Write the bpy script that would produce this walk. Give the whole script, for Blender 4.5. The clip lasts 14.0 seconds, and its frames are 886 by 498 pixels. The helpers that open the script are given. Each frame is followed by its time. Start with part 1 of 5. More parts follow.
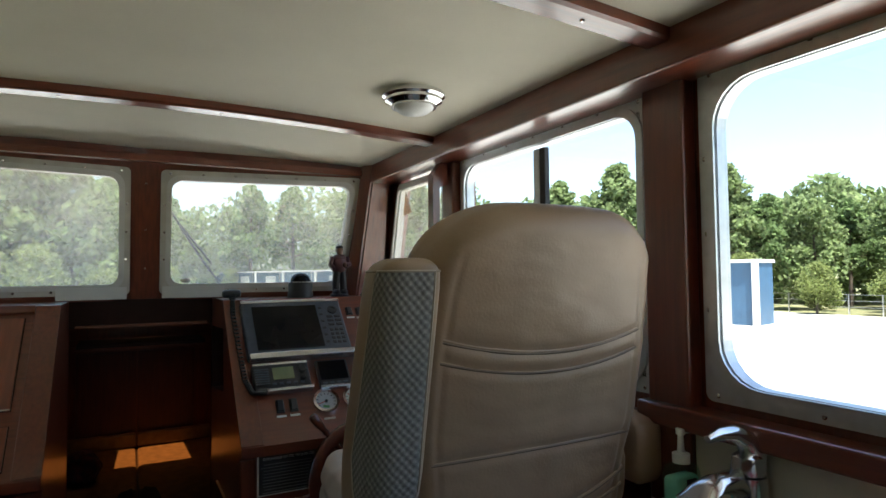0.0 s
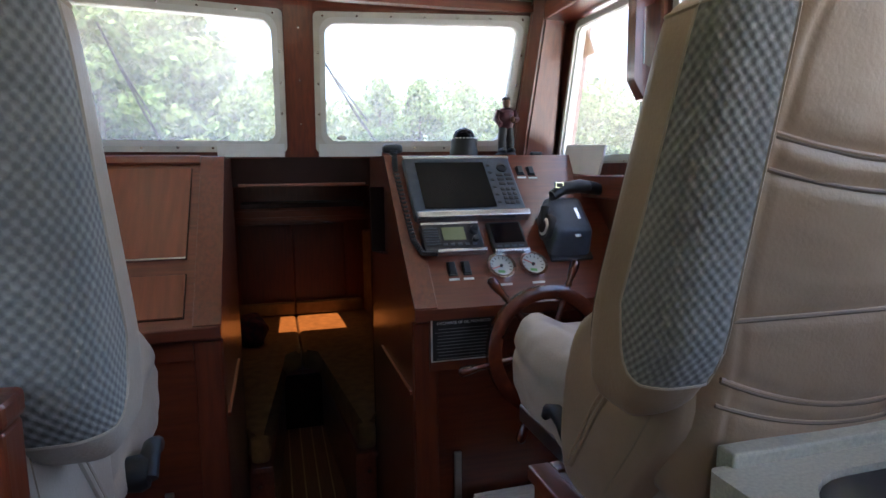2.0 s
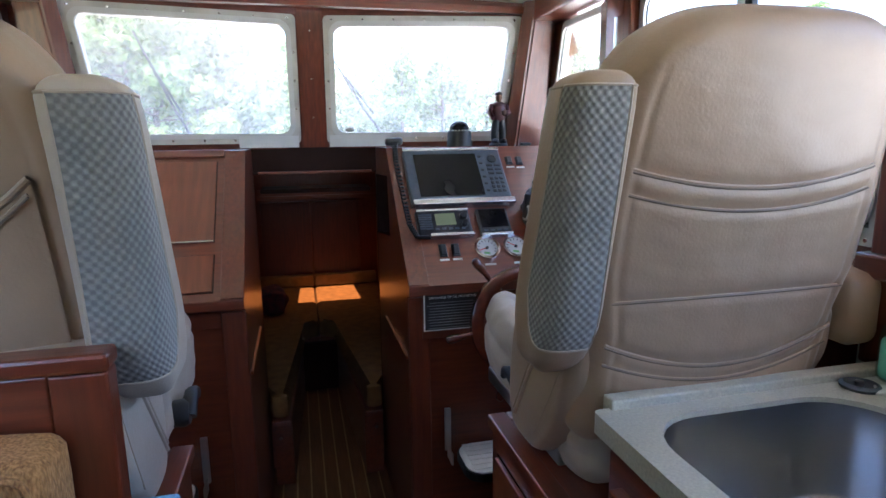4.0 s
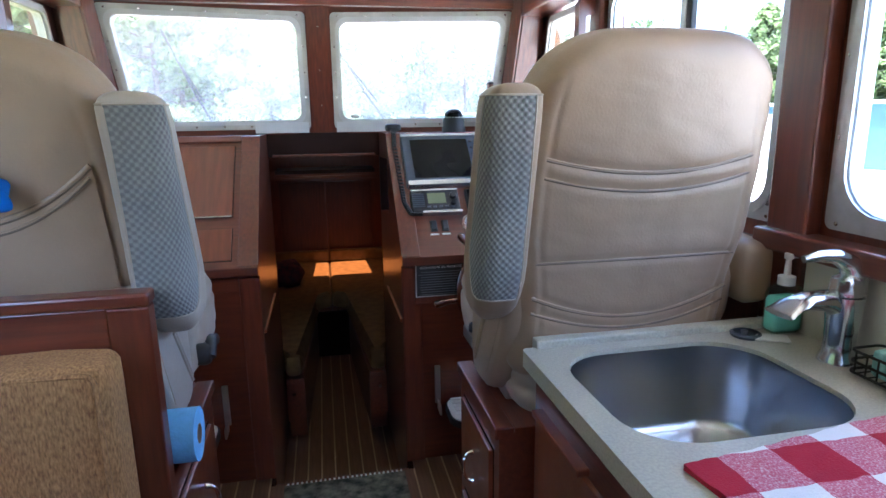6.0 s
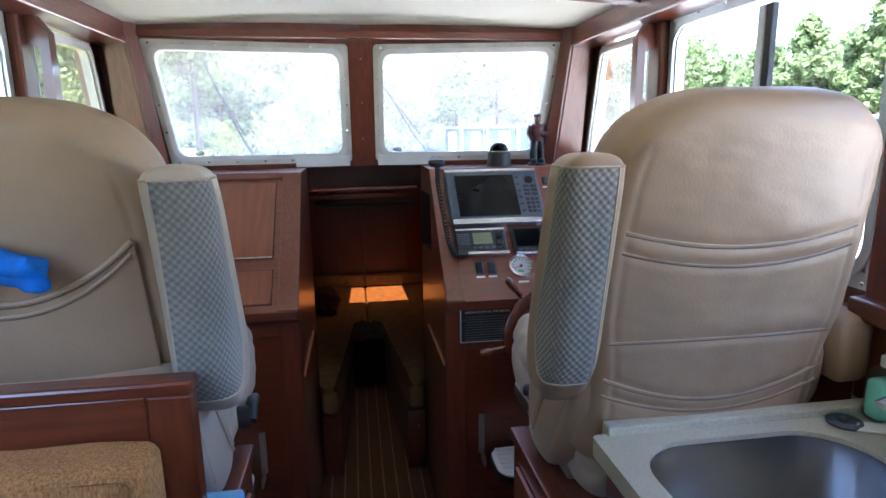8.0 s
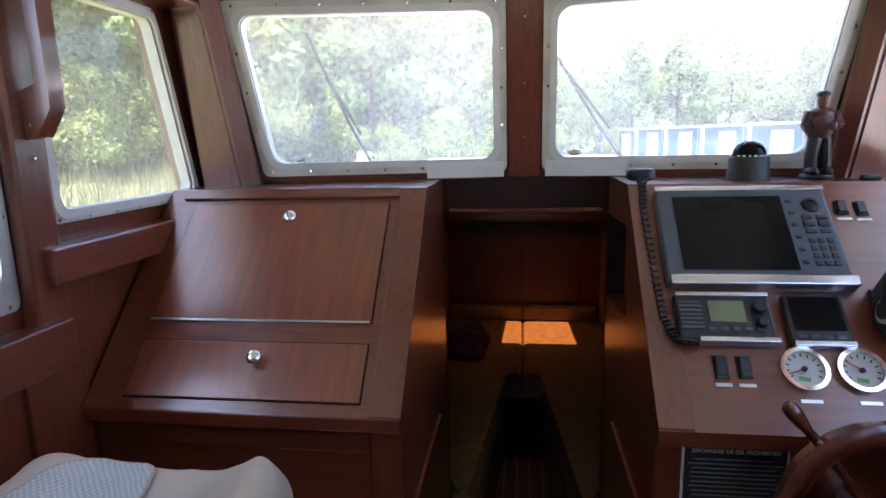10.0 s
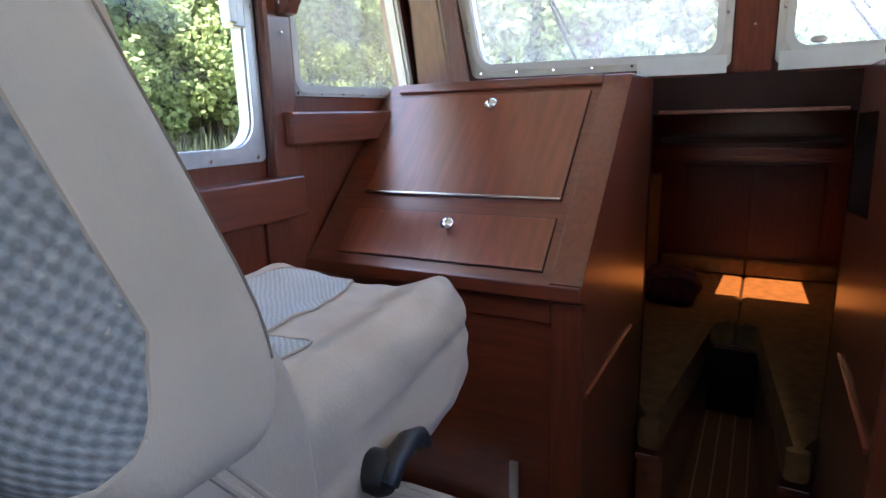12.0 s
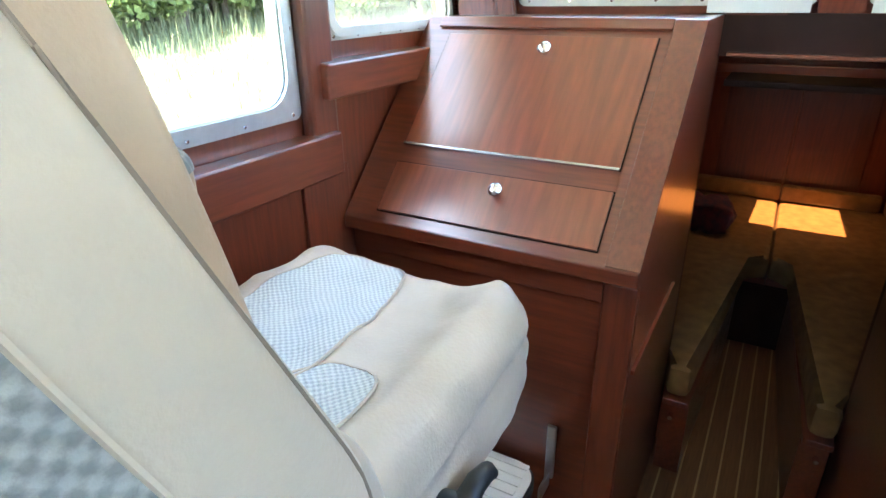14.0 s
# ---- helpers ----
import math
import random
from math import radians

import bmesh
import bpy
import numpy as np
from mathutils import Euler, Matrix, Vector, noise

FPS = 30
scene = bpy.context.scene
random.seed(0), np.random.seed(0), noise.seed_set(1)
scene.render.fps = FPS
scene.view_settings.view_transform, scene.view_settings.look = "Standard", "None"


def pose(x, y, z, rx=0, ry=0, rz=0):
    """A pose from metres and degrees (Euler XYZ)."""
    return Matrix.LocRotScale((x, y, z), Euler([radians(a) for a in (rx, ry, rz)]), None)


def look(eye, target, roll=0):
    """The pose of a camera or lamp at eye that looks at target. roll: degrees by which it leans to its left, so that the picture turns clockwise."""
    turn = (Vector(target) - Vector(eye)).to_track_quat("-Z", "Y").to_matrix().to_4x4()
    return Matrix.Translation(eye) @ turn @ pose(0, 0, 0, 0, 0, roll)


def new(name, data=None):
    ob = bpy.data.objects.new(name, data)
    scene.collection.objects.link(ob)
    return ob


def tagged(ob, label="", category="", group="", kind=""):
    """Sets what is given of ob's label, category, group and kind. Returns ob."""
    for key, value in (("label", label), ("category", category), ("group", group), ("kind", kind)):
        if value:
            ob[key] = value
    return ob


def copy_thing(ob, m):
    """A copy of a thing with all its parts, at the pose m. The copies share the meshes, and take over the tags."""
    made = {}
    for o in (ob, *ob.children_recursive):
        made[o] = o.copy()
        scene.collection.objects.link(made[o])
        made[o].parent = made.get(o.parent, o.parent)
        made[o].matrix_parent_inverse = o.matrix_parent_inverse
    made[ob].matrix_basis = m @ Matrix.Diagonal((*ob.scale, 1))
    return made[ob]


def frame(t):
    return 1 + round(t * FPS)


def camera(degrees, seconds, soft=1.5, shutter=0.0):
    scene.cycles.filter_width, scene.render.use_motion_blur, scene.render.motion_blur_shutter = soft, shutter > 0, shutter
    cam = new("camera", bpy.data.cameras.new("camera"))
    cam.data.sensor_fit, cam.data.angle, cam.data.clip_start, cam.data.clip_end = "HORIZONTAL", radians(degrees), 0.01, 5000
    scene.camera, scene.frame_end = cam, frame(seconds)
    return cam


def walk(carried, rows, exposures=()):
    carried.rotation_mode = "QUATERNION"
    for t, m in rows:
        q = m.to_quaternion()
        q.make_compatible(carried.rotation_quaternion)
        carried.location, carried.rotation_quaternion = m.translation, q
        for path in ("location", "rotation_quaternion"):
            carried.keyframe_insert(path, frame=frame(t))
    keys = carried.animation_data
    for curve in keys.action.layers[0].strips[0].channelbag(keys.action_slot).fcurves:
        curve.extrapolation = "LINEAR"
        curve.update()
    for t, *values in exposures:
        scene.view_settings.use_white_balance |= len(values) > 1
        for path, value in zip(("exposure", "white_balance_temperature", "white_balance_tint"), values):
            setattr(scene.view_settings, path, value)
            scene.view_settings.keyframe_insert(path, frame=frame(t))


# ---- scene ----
cam = camera(73.9, 14.0)
PATH = [
    (0, (-0.06, -0.127, 1.541), (0.879, 1.637, 1.627), -0.6),
    (0.5, (-0.072, 0.075, 1.403), (0.604, 1.957, 1.377), -0.9),
    (1, (-0.047, 0.166, 1.4), (0.559, 2.069, 1.282), -0.9),
    (1.5, (-0.128, 0.221, 1.39), (0.462, 2.12, 1.177), -1.0),
    (2, (-0.12, 0.25, 1.385), (0.422, 2.157, 1.12), -0.6),
    (2.5, (-0.125, 0.266, 1.41), (0.402, 2.171, 1.103), -0.6),
    (3, (-0.112, 0.244, 1.43), (0.392, 2.153, 1.109), -0.5),
    (3.5, (-0.094, 0.14, 1.435), (0.378, 2.052, 1.088), -1.1),
    (3.7, (-0.088, 0.058, 1.45), (0.381, 1.97, 1.097), -0.9),
    (5.8, (-0.059, -0.271, 1.513), (0.369, 1.633, 1.072), -0.5),
    (6, (-0.014, -0.336, 1.504), (0.371, 1.579, 1.074), -0.8),
    (6.5, (-0.016, -0.418, 1.576), (0.312, 1.508, 1.147), -0.8),
    (7, (-0.044, -0.413, 1.606), (0.27, 1.518, 1.191), -0.8),
    (7.2, (-0.055, -0.398, 1.599), (0.253, 1.535, 1.19), -0.8),
    (9.3, (-0.011, 0.503, 1.626), (0.069, 2.467, 1.259), -1.1),
    (9.5, (-0.001, 0.629, 1.578), (-0.001, 2.596, 1.214), -1.2),
    (10, (-0.01, 0.775, 1.583), (-0.274, 2.723, 1.212), -1.4),
    (10.5, (0.003, 0.819, 1.599), (-0.591, 2.694, 1.237), -1.5),
    (11, (0.016, 0.808, 1.493), (-0.688, 2.643, 1.123), -1.5),
    (11.5, (0.067, 0.719, 1.411), (-0.717, 2.516, 1.014), -1.6),
    (12, (0.055, 0.734, 1.341), (-0.88, 2.446, 0.9), -1.6),
    (12.5, (0.036, 0.698, 1.202), (-0.905, 2.36, 0.61), -1.4),
    (13, (0.032, 0.701, 1.206), (-0.906, 2.3, 0.456), -1.3),
    (13.5, (-0.038, 0.746, 1.408), (-0.976, 2.328, 0.621), -1.1),
    (14, (-0.082, 0.81, 1.517), (-0.998, 2.395, 0.712), -0.8),
]
EXPOSURES = [(0.0, 1.95, 6350, 11), (0.8, 2.45, 5950, 19), (2.0, 3.0, 5900, 21), (3.5, 3.4, 5650, 21), (6.0, 3.72, 5300, 19), (7.2, 3.72, 5300, 19), (9.3, 3.21, 5750, 23), (11.0, 3.31, 5750, 23), (12.0, 3.63, 5850, 21), (12.5, 4.05, 6120, 17), (13.0, 4.65, 5950, 9), (14.0, 4.8, 5850, 7)]
walk(cam, [(t, look(eye, target, roll)) for t, eye, target, roll in PATH], EXPOSURES)

# ---- daylight ----
SUN_WAY = Vector((0.09, 0.35, -1.0)).normalized()
world = bpy.data.worlds.new("world")
scene.world = world
world.use_nodes = True
wn = world.node_tree
sky = wn.nodes.new("ShaderNodeTexSky")
sky.sky_type = "NISHITA"
sky.sun_disc = False
sky.sun_elevation = math.asin(-SUN_WAY.z)
sky.sun_rotation = math.atan2(-SUN_WAY.x, -SUN_WAY.y)
sky.air_density, sky.dust_density = 1.0, 2.0
wn.links.new(sky.outputs[0], wn.nodes["Background"].inputs[0])
wn.nodes["Background"].inputs[1].default_value = 0.13
sun = new("sun", bpy.data.lights.new("sun", "SUN"))
sun.data.energy, sun.data.angle, sun.data.color = 4.9, radians(0.5), (1.0, 0.95, 0.87)
sun.matrix_world = look((0, 0, 30), Vector((0, 0, 30)) + SUN_WAY)


# ---- materials ----
def material(name, color, rough=0.5, metal=0.0, coat=0.0, vary=0.15, scale=8.0, stretch=(1, 1, 1), bump=0.0, bscale=60.0, color2=None, spec=0.5):
    m = bpy.data.materials.new(name)
    m.use_nodes = True
    n, l = m.node_tree.nodes, m.node_tree.links
    b = n["Principled BSDF"]
    b.inputs["Roughness"].default_value = rough
    b.inputs["Metallic"].default_value = metal
    b.inputs["Coat Weight"].default_value = coat
    b.inputs["Coat Roughness"].default_value = 0.2
    b.inputs["Specular IOR Level"].default_value = spec
    tc = n.new("ShaderNodeTexCoord")
    mp = n.new("ShaderNodeMapping")
    mp.inputs["Scale"].default_value = stretch
    l.new(tc.outputs["Object"], mp.inputs[0])
    t = n.new("ShaderNodeTexNoise")
    t.inputs["Scale"].default_value = scale
    t.inputs["Detail"].default_value = 6
    l.new(mp.outputs[0], t.inputs["Vector"])
    r = n.new("ShaderNodeValToRGB")
    c2 = color2 or [c * (1 - vary * 1.6) for c in color]
    c1 = [min(1, c * (1 + vary)) for c in color]
    r.color_ramp.elements[0].color = (*c2, 1)
    r.color_ramp.elements[1].color = (*c1, 1)
    r.color_ramp.elements[0].position, r.color_ramp.elements[1].position = 0.3, 0.7
    l.new(t.outputs[0], r.inputs[0])
    big = n.new("ShaderNodeTexNoise")
    big.inputs["Scale"].default_value = 1.7
    l.new(tc.outputs["Object"], big.inputs["Vector"])
    mr = n.new("ShaderNodeMapRange")
    mr.inputs[3].default_value, mr.inputs[4].default_value = 1 - vary * 0.6, 1 + vary * 0.4
    l.new(big.outputs[0], mr.inputs[0])
    hsv = n.new("ShaderNodeHueSaturation")
    l.new(r.outputs[0], hsv.inputs["Color"])
    l.new(mr.outputs[0], hsv.inputs["Value"])
    l.new(hsv.outputs[0], b.inputs["Base Color"])
    if bump:
        t2 = n.new("ShaderNodeTexNoise")
        t2.inputs["Scale"].default_value = bscale
        t2.inputs["Detail"].default_value = 3
        l.new(mp.outputs[0], t2.inputs["Vector"])
        bp = n.new("ShaderNodeBump")
        bp.inputs["Strength"].default_value = bump
        bp.inputs["Distance"].default_value = 0.004
        l.new(t2.outputs[0], bp.inputs["Height"])
        l.new(bp.outputs[0], b.inputs["Normal"])
        rr = n.new("ShaderNodeMapRange")
        rr.inputs[3].default_value, rr.inputs[4].default_value = max(0.02, rough - 0.08), min(1, rough + 0.1)
        l.new(t2.outputs[0], rr.inputs[0])
        l.new(rr.outputs[0], b.inputs["Roughness"])
    return m


WOOD = (0.142, 0.0295, 0.0105)
wood_x = material("varnished_wood_grain_across", WOOD, 0.34, coat=1.0, vary=0.18, scale=5, stretch=(1.2, 16, 16), bump=0.06, bscale=14)
wood_y = material("varnished_wood_grain_along", WOOD, 0.34, coat=1.0, vary=0.18, scale=5, stretch=(16, 1.2, 16), bump=0.06, bscale=14)
wood_z = material("varnished_wood_grain_upright", WOOD, 0.34, coat=1.0, vary=0.18, scale=5, stretch=(16, 16, 1.2), bump=0.06, bscale=14)
wood_panel = material("varnished_wood_panel", (0.195, 0.044, 0.015), 0.34, coat=1.0, vary=0.16, scale=4, stretch=(14, 1.4, 1.4), bump=0.05, bscale=14)
# darker copy of the varnished wood, shade on the berth lockers in colour
shaded_mahogany = material("shaded_mahogany", (0.085, 0.019, 0.008), 0.42, coat=0.2, vary=0.2, scale=5, stretch=(16, 16, 1.2))
wood_gloss = material("polished_dark_wood", (0.11, 0.024, 0.010), 0.16, coat=0.8, vary=0.3, scale=7, stretch=(3, 3, 3))
# near black for joints, and for the shade painted at the footwell's end
gap_dark = material("dark_joint_and_shade", (0.018, 0.008, 0.005), 0.9, spec=0.1)
headliner = material("cream_headliner", (0.70, 0.655, 0.53), 0.75, vary=0.04, scale=3, bump=0.15, bscale=240)
liner_beige = material("beige_laminate", (0.62, 0.58, 0.48), 0.6, vary=0.05, scale=14)
alu = material("brushed_aluminium", (0.60, 0.62, 0.63), 0.38, metal=0.85, vary=0.06, scale=30, bump=0.03, bscale=90)
white_frame = material("off_white_painted_frame", (0.62, 0.62, 0.60), 0.5, vary=0.06)
vinyl = material("off_white_vinyl_border", (0.55, 0.53, 0.48), 0.5, vary=0.12, scale=9, bump=0.35, bscale=26)
rubber = material("black_rubber", (0.014, 0.014, 0.015), 0.55, vary=0.2)
plastic = material("black_plastic", (0.017, 0.018, 0.020), 0.38, vary=0.15, scale=40, bump=0.05, bscale=300)
plastic_blue = material("blue_grey_plastic", (0.060, 0.075, 0.095), 0.42, vary=0.1, scale=40)
screen_glass = material("dark_screen_glass", (0.005, 0.005, 0.006), 0.12, vary=0.05, spec=0.15)
lcd = material("green_grey_lcd", (0.20, 0.23, 0.12), 0.25, vary=0.08)
silver = material("silver_trim", (0.60, 0.61, 0.62), 0.25, metal=0.9, vary=0.05)
chrome = material("chrome", (0.78, 0.79, 0.80), 0.08, metal=1.0, vary=0.04)
basin_steel = material("brushed_basin_steel", (0.52, 0.53, 0.54), 0.24, metal=1.0, vary=0.08, scale=12, stretch=(1, 1, 9))
tap_chrome = material("worn_chrome", (0.66, 0.68, 0.70), 0.16, metal=1.0, vary=0.05)
steel = material("brushed_steel", (0.55, 0.55, 0.54), 0.3, metal=1.0, vary=0.05, scale=12)
brass = material("polished_brass", (0.70, 0.48, 0.14), 0.14, metal=1.0, vary=0.08)
# varnished wood with the companionway's shade put into a near-black colour
shaded_wood = material("shade_darkened_wood", (0.03, 0.011, 0.007), 0.6, vary=0.25, scale=5, spec=0.2)
leather = material("tan_leather", (0.36, 0.25, 0.16), 0.42, vary=0.07, scale=6, bump=0.14, bscale=170)
# paler copy of the tan leather, brighter light put into colour; also pale stitching
leather_lit = material("pale_lit_leather", (0.44, 0.36, 0.275), 0.42, vary=0.07, scale=6, bump=0.14, bscale=170)
piping_mat = material("tan_piping", (0.33, 0.245, 0.165), 0.45, vary=0.1)
seam_dark = material("brown_seam_thread", (0.19, 0.14, 0.10), 0.8)
counter_mat = material("speckled_sage_solid_surface", (0.47, 0.45, 0.36), 0.3, vary=0.10, scale=190)
olive = material("olive_cushion_cloth", (0.18, 0.108, 0.046), 0.9, vary=0.18, scale=18, bump=0.3, bscale=220)
black_paint = material("satin_black", (0.010, 0.010, 0.010), 0.5)
white_plastic = material("white_plastic", (0.72, 0.72, 0.70), 0.35, vary=0.05)
white_ink = material("white_print", (0.75, 0.75, 0.72), 0.6)
grey_ink = material("worn_grey_print", (0.20, 0.20, 0.19), 0.7)
paper = material("white_paper", (0.70, 0.70, 0.68), 0.8, vary=0.06)
blue_paper = material("blue_paper_towel", (0.20, 0.47, 0.74), 0.85, vary=0.08, scale=30, bump=0.3, bscale=190)
blue_cloth = material("bright_blue_cloth", (0.012, 0.16, 0.62), 0.85, vary=0.3, scale=14, bump=0.4, bscale=160)
gauge_face = material("cream_gauge_face", (0.46, 0.48, 0.46), 0.4, vary=0.05)
gauge_green = material("gauge_green", (0.12, 0.32, 0.10), 0.5)
gauge_red = material("gauge_red", (0.5, 0.03, 0.02), 0.5)
resin_red = material("painted_resin_maroon", (0.065, 0.018, 0.022), 0.4, vary=0.25, scale=30)
resin_dark = material("painted_resin_black", (0.012, 0.012, 0.016), 0.4, vary=0.2, scale=30)
resin_skin = material("painted_resin_brown", (0.15, 0.075, 0.045), 0.45, vary=0.2, scale=40)
cardboard = material("grey_cardboard", (0.30, 0.21, 0.14), 0.9)
lens_mat = material("frosted_lamp_lens", (0.75, 0.75, 0.72), 0.3, vary=0.03)
plaid = material("dark_plaid_cloth", (0.10, 0.018, 0.03), 0.95, color2=(0.012, 0.012, 0.035), scale=26)


def glass_material(name, tint, haze, rough=0.0):
    """A thin pane: clear with a gloss, and a share of milky scatter for dusty or filmed panes."""
    m = bpy.data.materials.new(name)
    m.use_nodes = True
    n, l = m.node_tree.nodes, m.node_tree.links
    n.remove(n["Principled BSDF"])
    out = n["Material Output"]
    clear = n.new("ShaderNodeBsdfTransparent")
    clear.inputs[0].default_value = (*tint, 1)
    gloss = n.new("ShaderNodeBsdfGlossy")
    gloss.inputs["Roughness"].default_value = rough
    face = n.new("ShaderNodeLayerWeight")
    power = n.new("ShaderNodeMath")
    power.operation = "POWER"
    power.inputs[1].default_value = 4.0
    fres = n.new("ShaderNodeMath")
    fres.operation = "MULTIPLY_ADD"
    fres.inputs[1].default_value, fres.inputs[2].default_value = 0.45, 0.02
    l.new(face.outputs["Facing"], power.inputs[0]), l.new(power.outputs[0], fres.inputs[0])
    mix = n.new("ShaderNodeMixShader")
    l.new(fres.outputs[0], mix.inputs[0]), l.new(clear.outputs[0], mix.inputs[1]), l.new(gloss.outputs[0], mix.inputs[2])
    last = mix
    if haze:
        milk = n.new("ShaderNodeBsdfTranslucent")
        milk.inputs[0].default_value = (0.92, 0.86, 0.73, 1)
        t = n.new("ShaderNodeTexNoise")
        t.inputs["Scale"].default_value = 3.5
        t.inputs["Detail"].default_value = 8
        tc = n.new("ShaderNodeTexCoord")
        l.new(tc.outputs["Object"], t.inputs["Vector"])
        mr = n.new("ShaderNodeMapRange")
        mr.inputs[1].default_value, mr.inputs[2].default_value = 0.3, 0.7
        mr.inputs[3].default_value, mr.inputs[4].default_value = haze * 0.7, haze * 1.3
        l.new(t.outputs[0], mr.inputs[0])
        last = n.new("ShaderNodeMixShader")
        l.new(mr.outputs[0], last.inputs[0]), l.new(mix.outputs[0], last.inputs[1]), l.new(milk.outputs[0], last.inputs[2])
    l.new(last.outputs[0], out.inputs[0])
    return m


glass = glass_material("window_glass", (0.93, 0.96, 0.95), 0.0)
vinyl_clear = glass_material("hazy_clear_vinyl", (0.90, 0.92, 0.90), 0.17, 0.05)
vinyl_side = glass_material("lightly_hazy_clear_vinyl", (0.84, 0.86, 0.83), 0.10, 0.05)
tan_film = glass_material("tan_film", (0.55, 0.40, 0.29), 0.12)
hatch_amber = glass_material("smoked_amber_acrylic", (0.55, 0.37, 0.21), 0.0)
soap_glass = glass_material("green_clear_plastic", (0.86, 0.97, 0.94), 0.08)


def woven_material(name, c1, c2, a, b_):
    """Basket weave: staggered rows of small raised lozenges, laid out in metres on the cloth's own unrolled surface."""
    m = bpy.data.materials.new(name)
    m.use_nodes = True
    n, l = m.node_tree.nodes, m.node_tree.links
    b = n["Principled BSDF"]
    b.inputs["Roughness"].default_value = 0.8

    def calc(op, x, y=0.0):
        k = n.new("ShaderNodeMath")
        k.operation = op
        for i, v in enumerate((x, y)):
            if isinstance(v, (int, float)):
                k.inputs[i].default_value = v
            else:
                l.new(v, k.inputs[i])
        return k.outputs[0]
    tc = n.new("ShaderNodeTexCoord")
    wob = n.new("ShaderNodeTexNoise")
    wob.inputs["Scale"].default_value = 55
    l.new(tc.outputs["UV"], wob.inputs["Vector"])
    sep = n.new("ShaderNodeSeparateXYZ")
    l.new(tc.outputs["UV"], sep.inputs[0])
    shift = calc("MULTIPLY", calc("SUBTRACT", wob.outputs[0], 0.5), 1.6)
    cu = calc("COSINE", calc("ADD", calc("MULTIPLY", sep.outputs[0], 2 * math.pi / a), shift))
    cv = calc("COSINE", calc("ADD", calc("MULTIPLY", sep.outputs[1], 2 * math.pi / b_), shift))
    knot = calc("MULTIPLY_ADD", calc("MULTIPLY", cu, cv), 0.5)
    knot.node.inputs[2].default_value = 0.5
    thread = n.new("ShaderNodeTexNoise")
    thread.inputs["Scale"].default_value = 420
    l.new(tc.outputs["UV"], thread.inputs["Vector"])
    worn = n.new("ShaderNodeTexNoise")
    worn.inputs["Scale"].default_value = 9
    l.new(tc.outputs["UV"], worn.inputs["Vector"])
    tone = calc("ADD", calc("ADD", knot, calc("MULTIPLY", calc("SUBTRACT", thread.outputs[0], 0.5), 0.55)), calc("MULTIPLY", calc("SUBTRACT", worn.outputs[0], 0.5), 0.5))
    r = n.new("ShaderNodeValToRGB")
    r.color_ramp.elements[0].color, r.color_ramp.elements[1].color = (*c2, 1), (*c1, 1)
    r.color_ramp.elements[0].position, r.color_ramp.elements[1].position = 0.22, 0.8
    l.new(tone, r.inputs[0])
    l.new(r.outputs[0], b.inputs["Base Color"])
    bp = n.new("ShaderNodeBump")
    bp.inputs["Strength"].default_value = 0.7
    bp.inputs["Distance"].default_value = 0.003
    l.new(calc("ADD", knot, calc("MULTIPLY", thread.outputs[0], 0.25)), bp.inputs["Height"])
    l.new(bp.outputs[0], b.inputs["Normal"])
    return m


woven = woven_material("grey_beige_woven_cloth", (0.285, 0.275, 0.248), (0.178, 0.171, 0.157), 0.0155, 0.0175)
woven_seat = woven_material("pale_woven_cloth", (0.50, 0.50, 0.475), (0.34, 0.355, 0.35), 0.012, 0.012)


def lay_flat(bm, fn):
    """Gives every corner the place that fn(point) names on the unrolled cloth."""
    uv = bm.loops.layers.uv.new("cloth")
    for f in bm.faces:
        for c in f.loops:
            c[uv].uv = fn(c.vert.co)


def streak_material():
    """Brown-gold upholstery with short upright dashes."""
    m = material("brown_gold_woven_upholstery", (0.40, 0.205, 0.068), 0.95, vary=0.25, scale=46, stretch=(6, 6, 1.9), color2=(0.20, 0.088, 0.027), bump=0.6, bscale=60)
    return m


upholstery = streak_material()


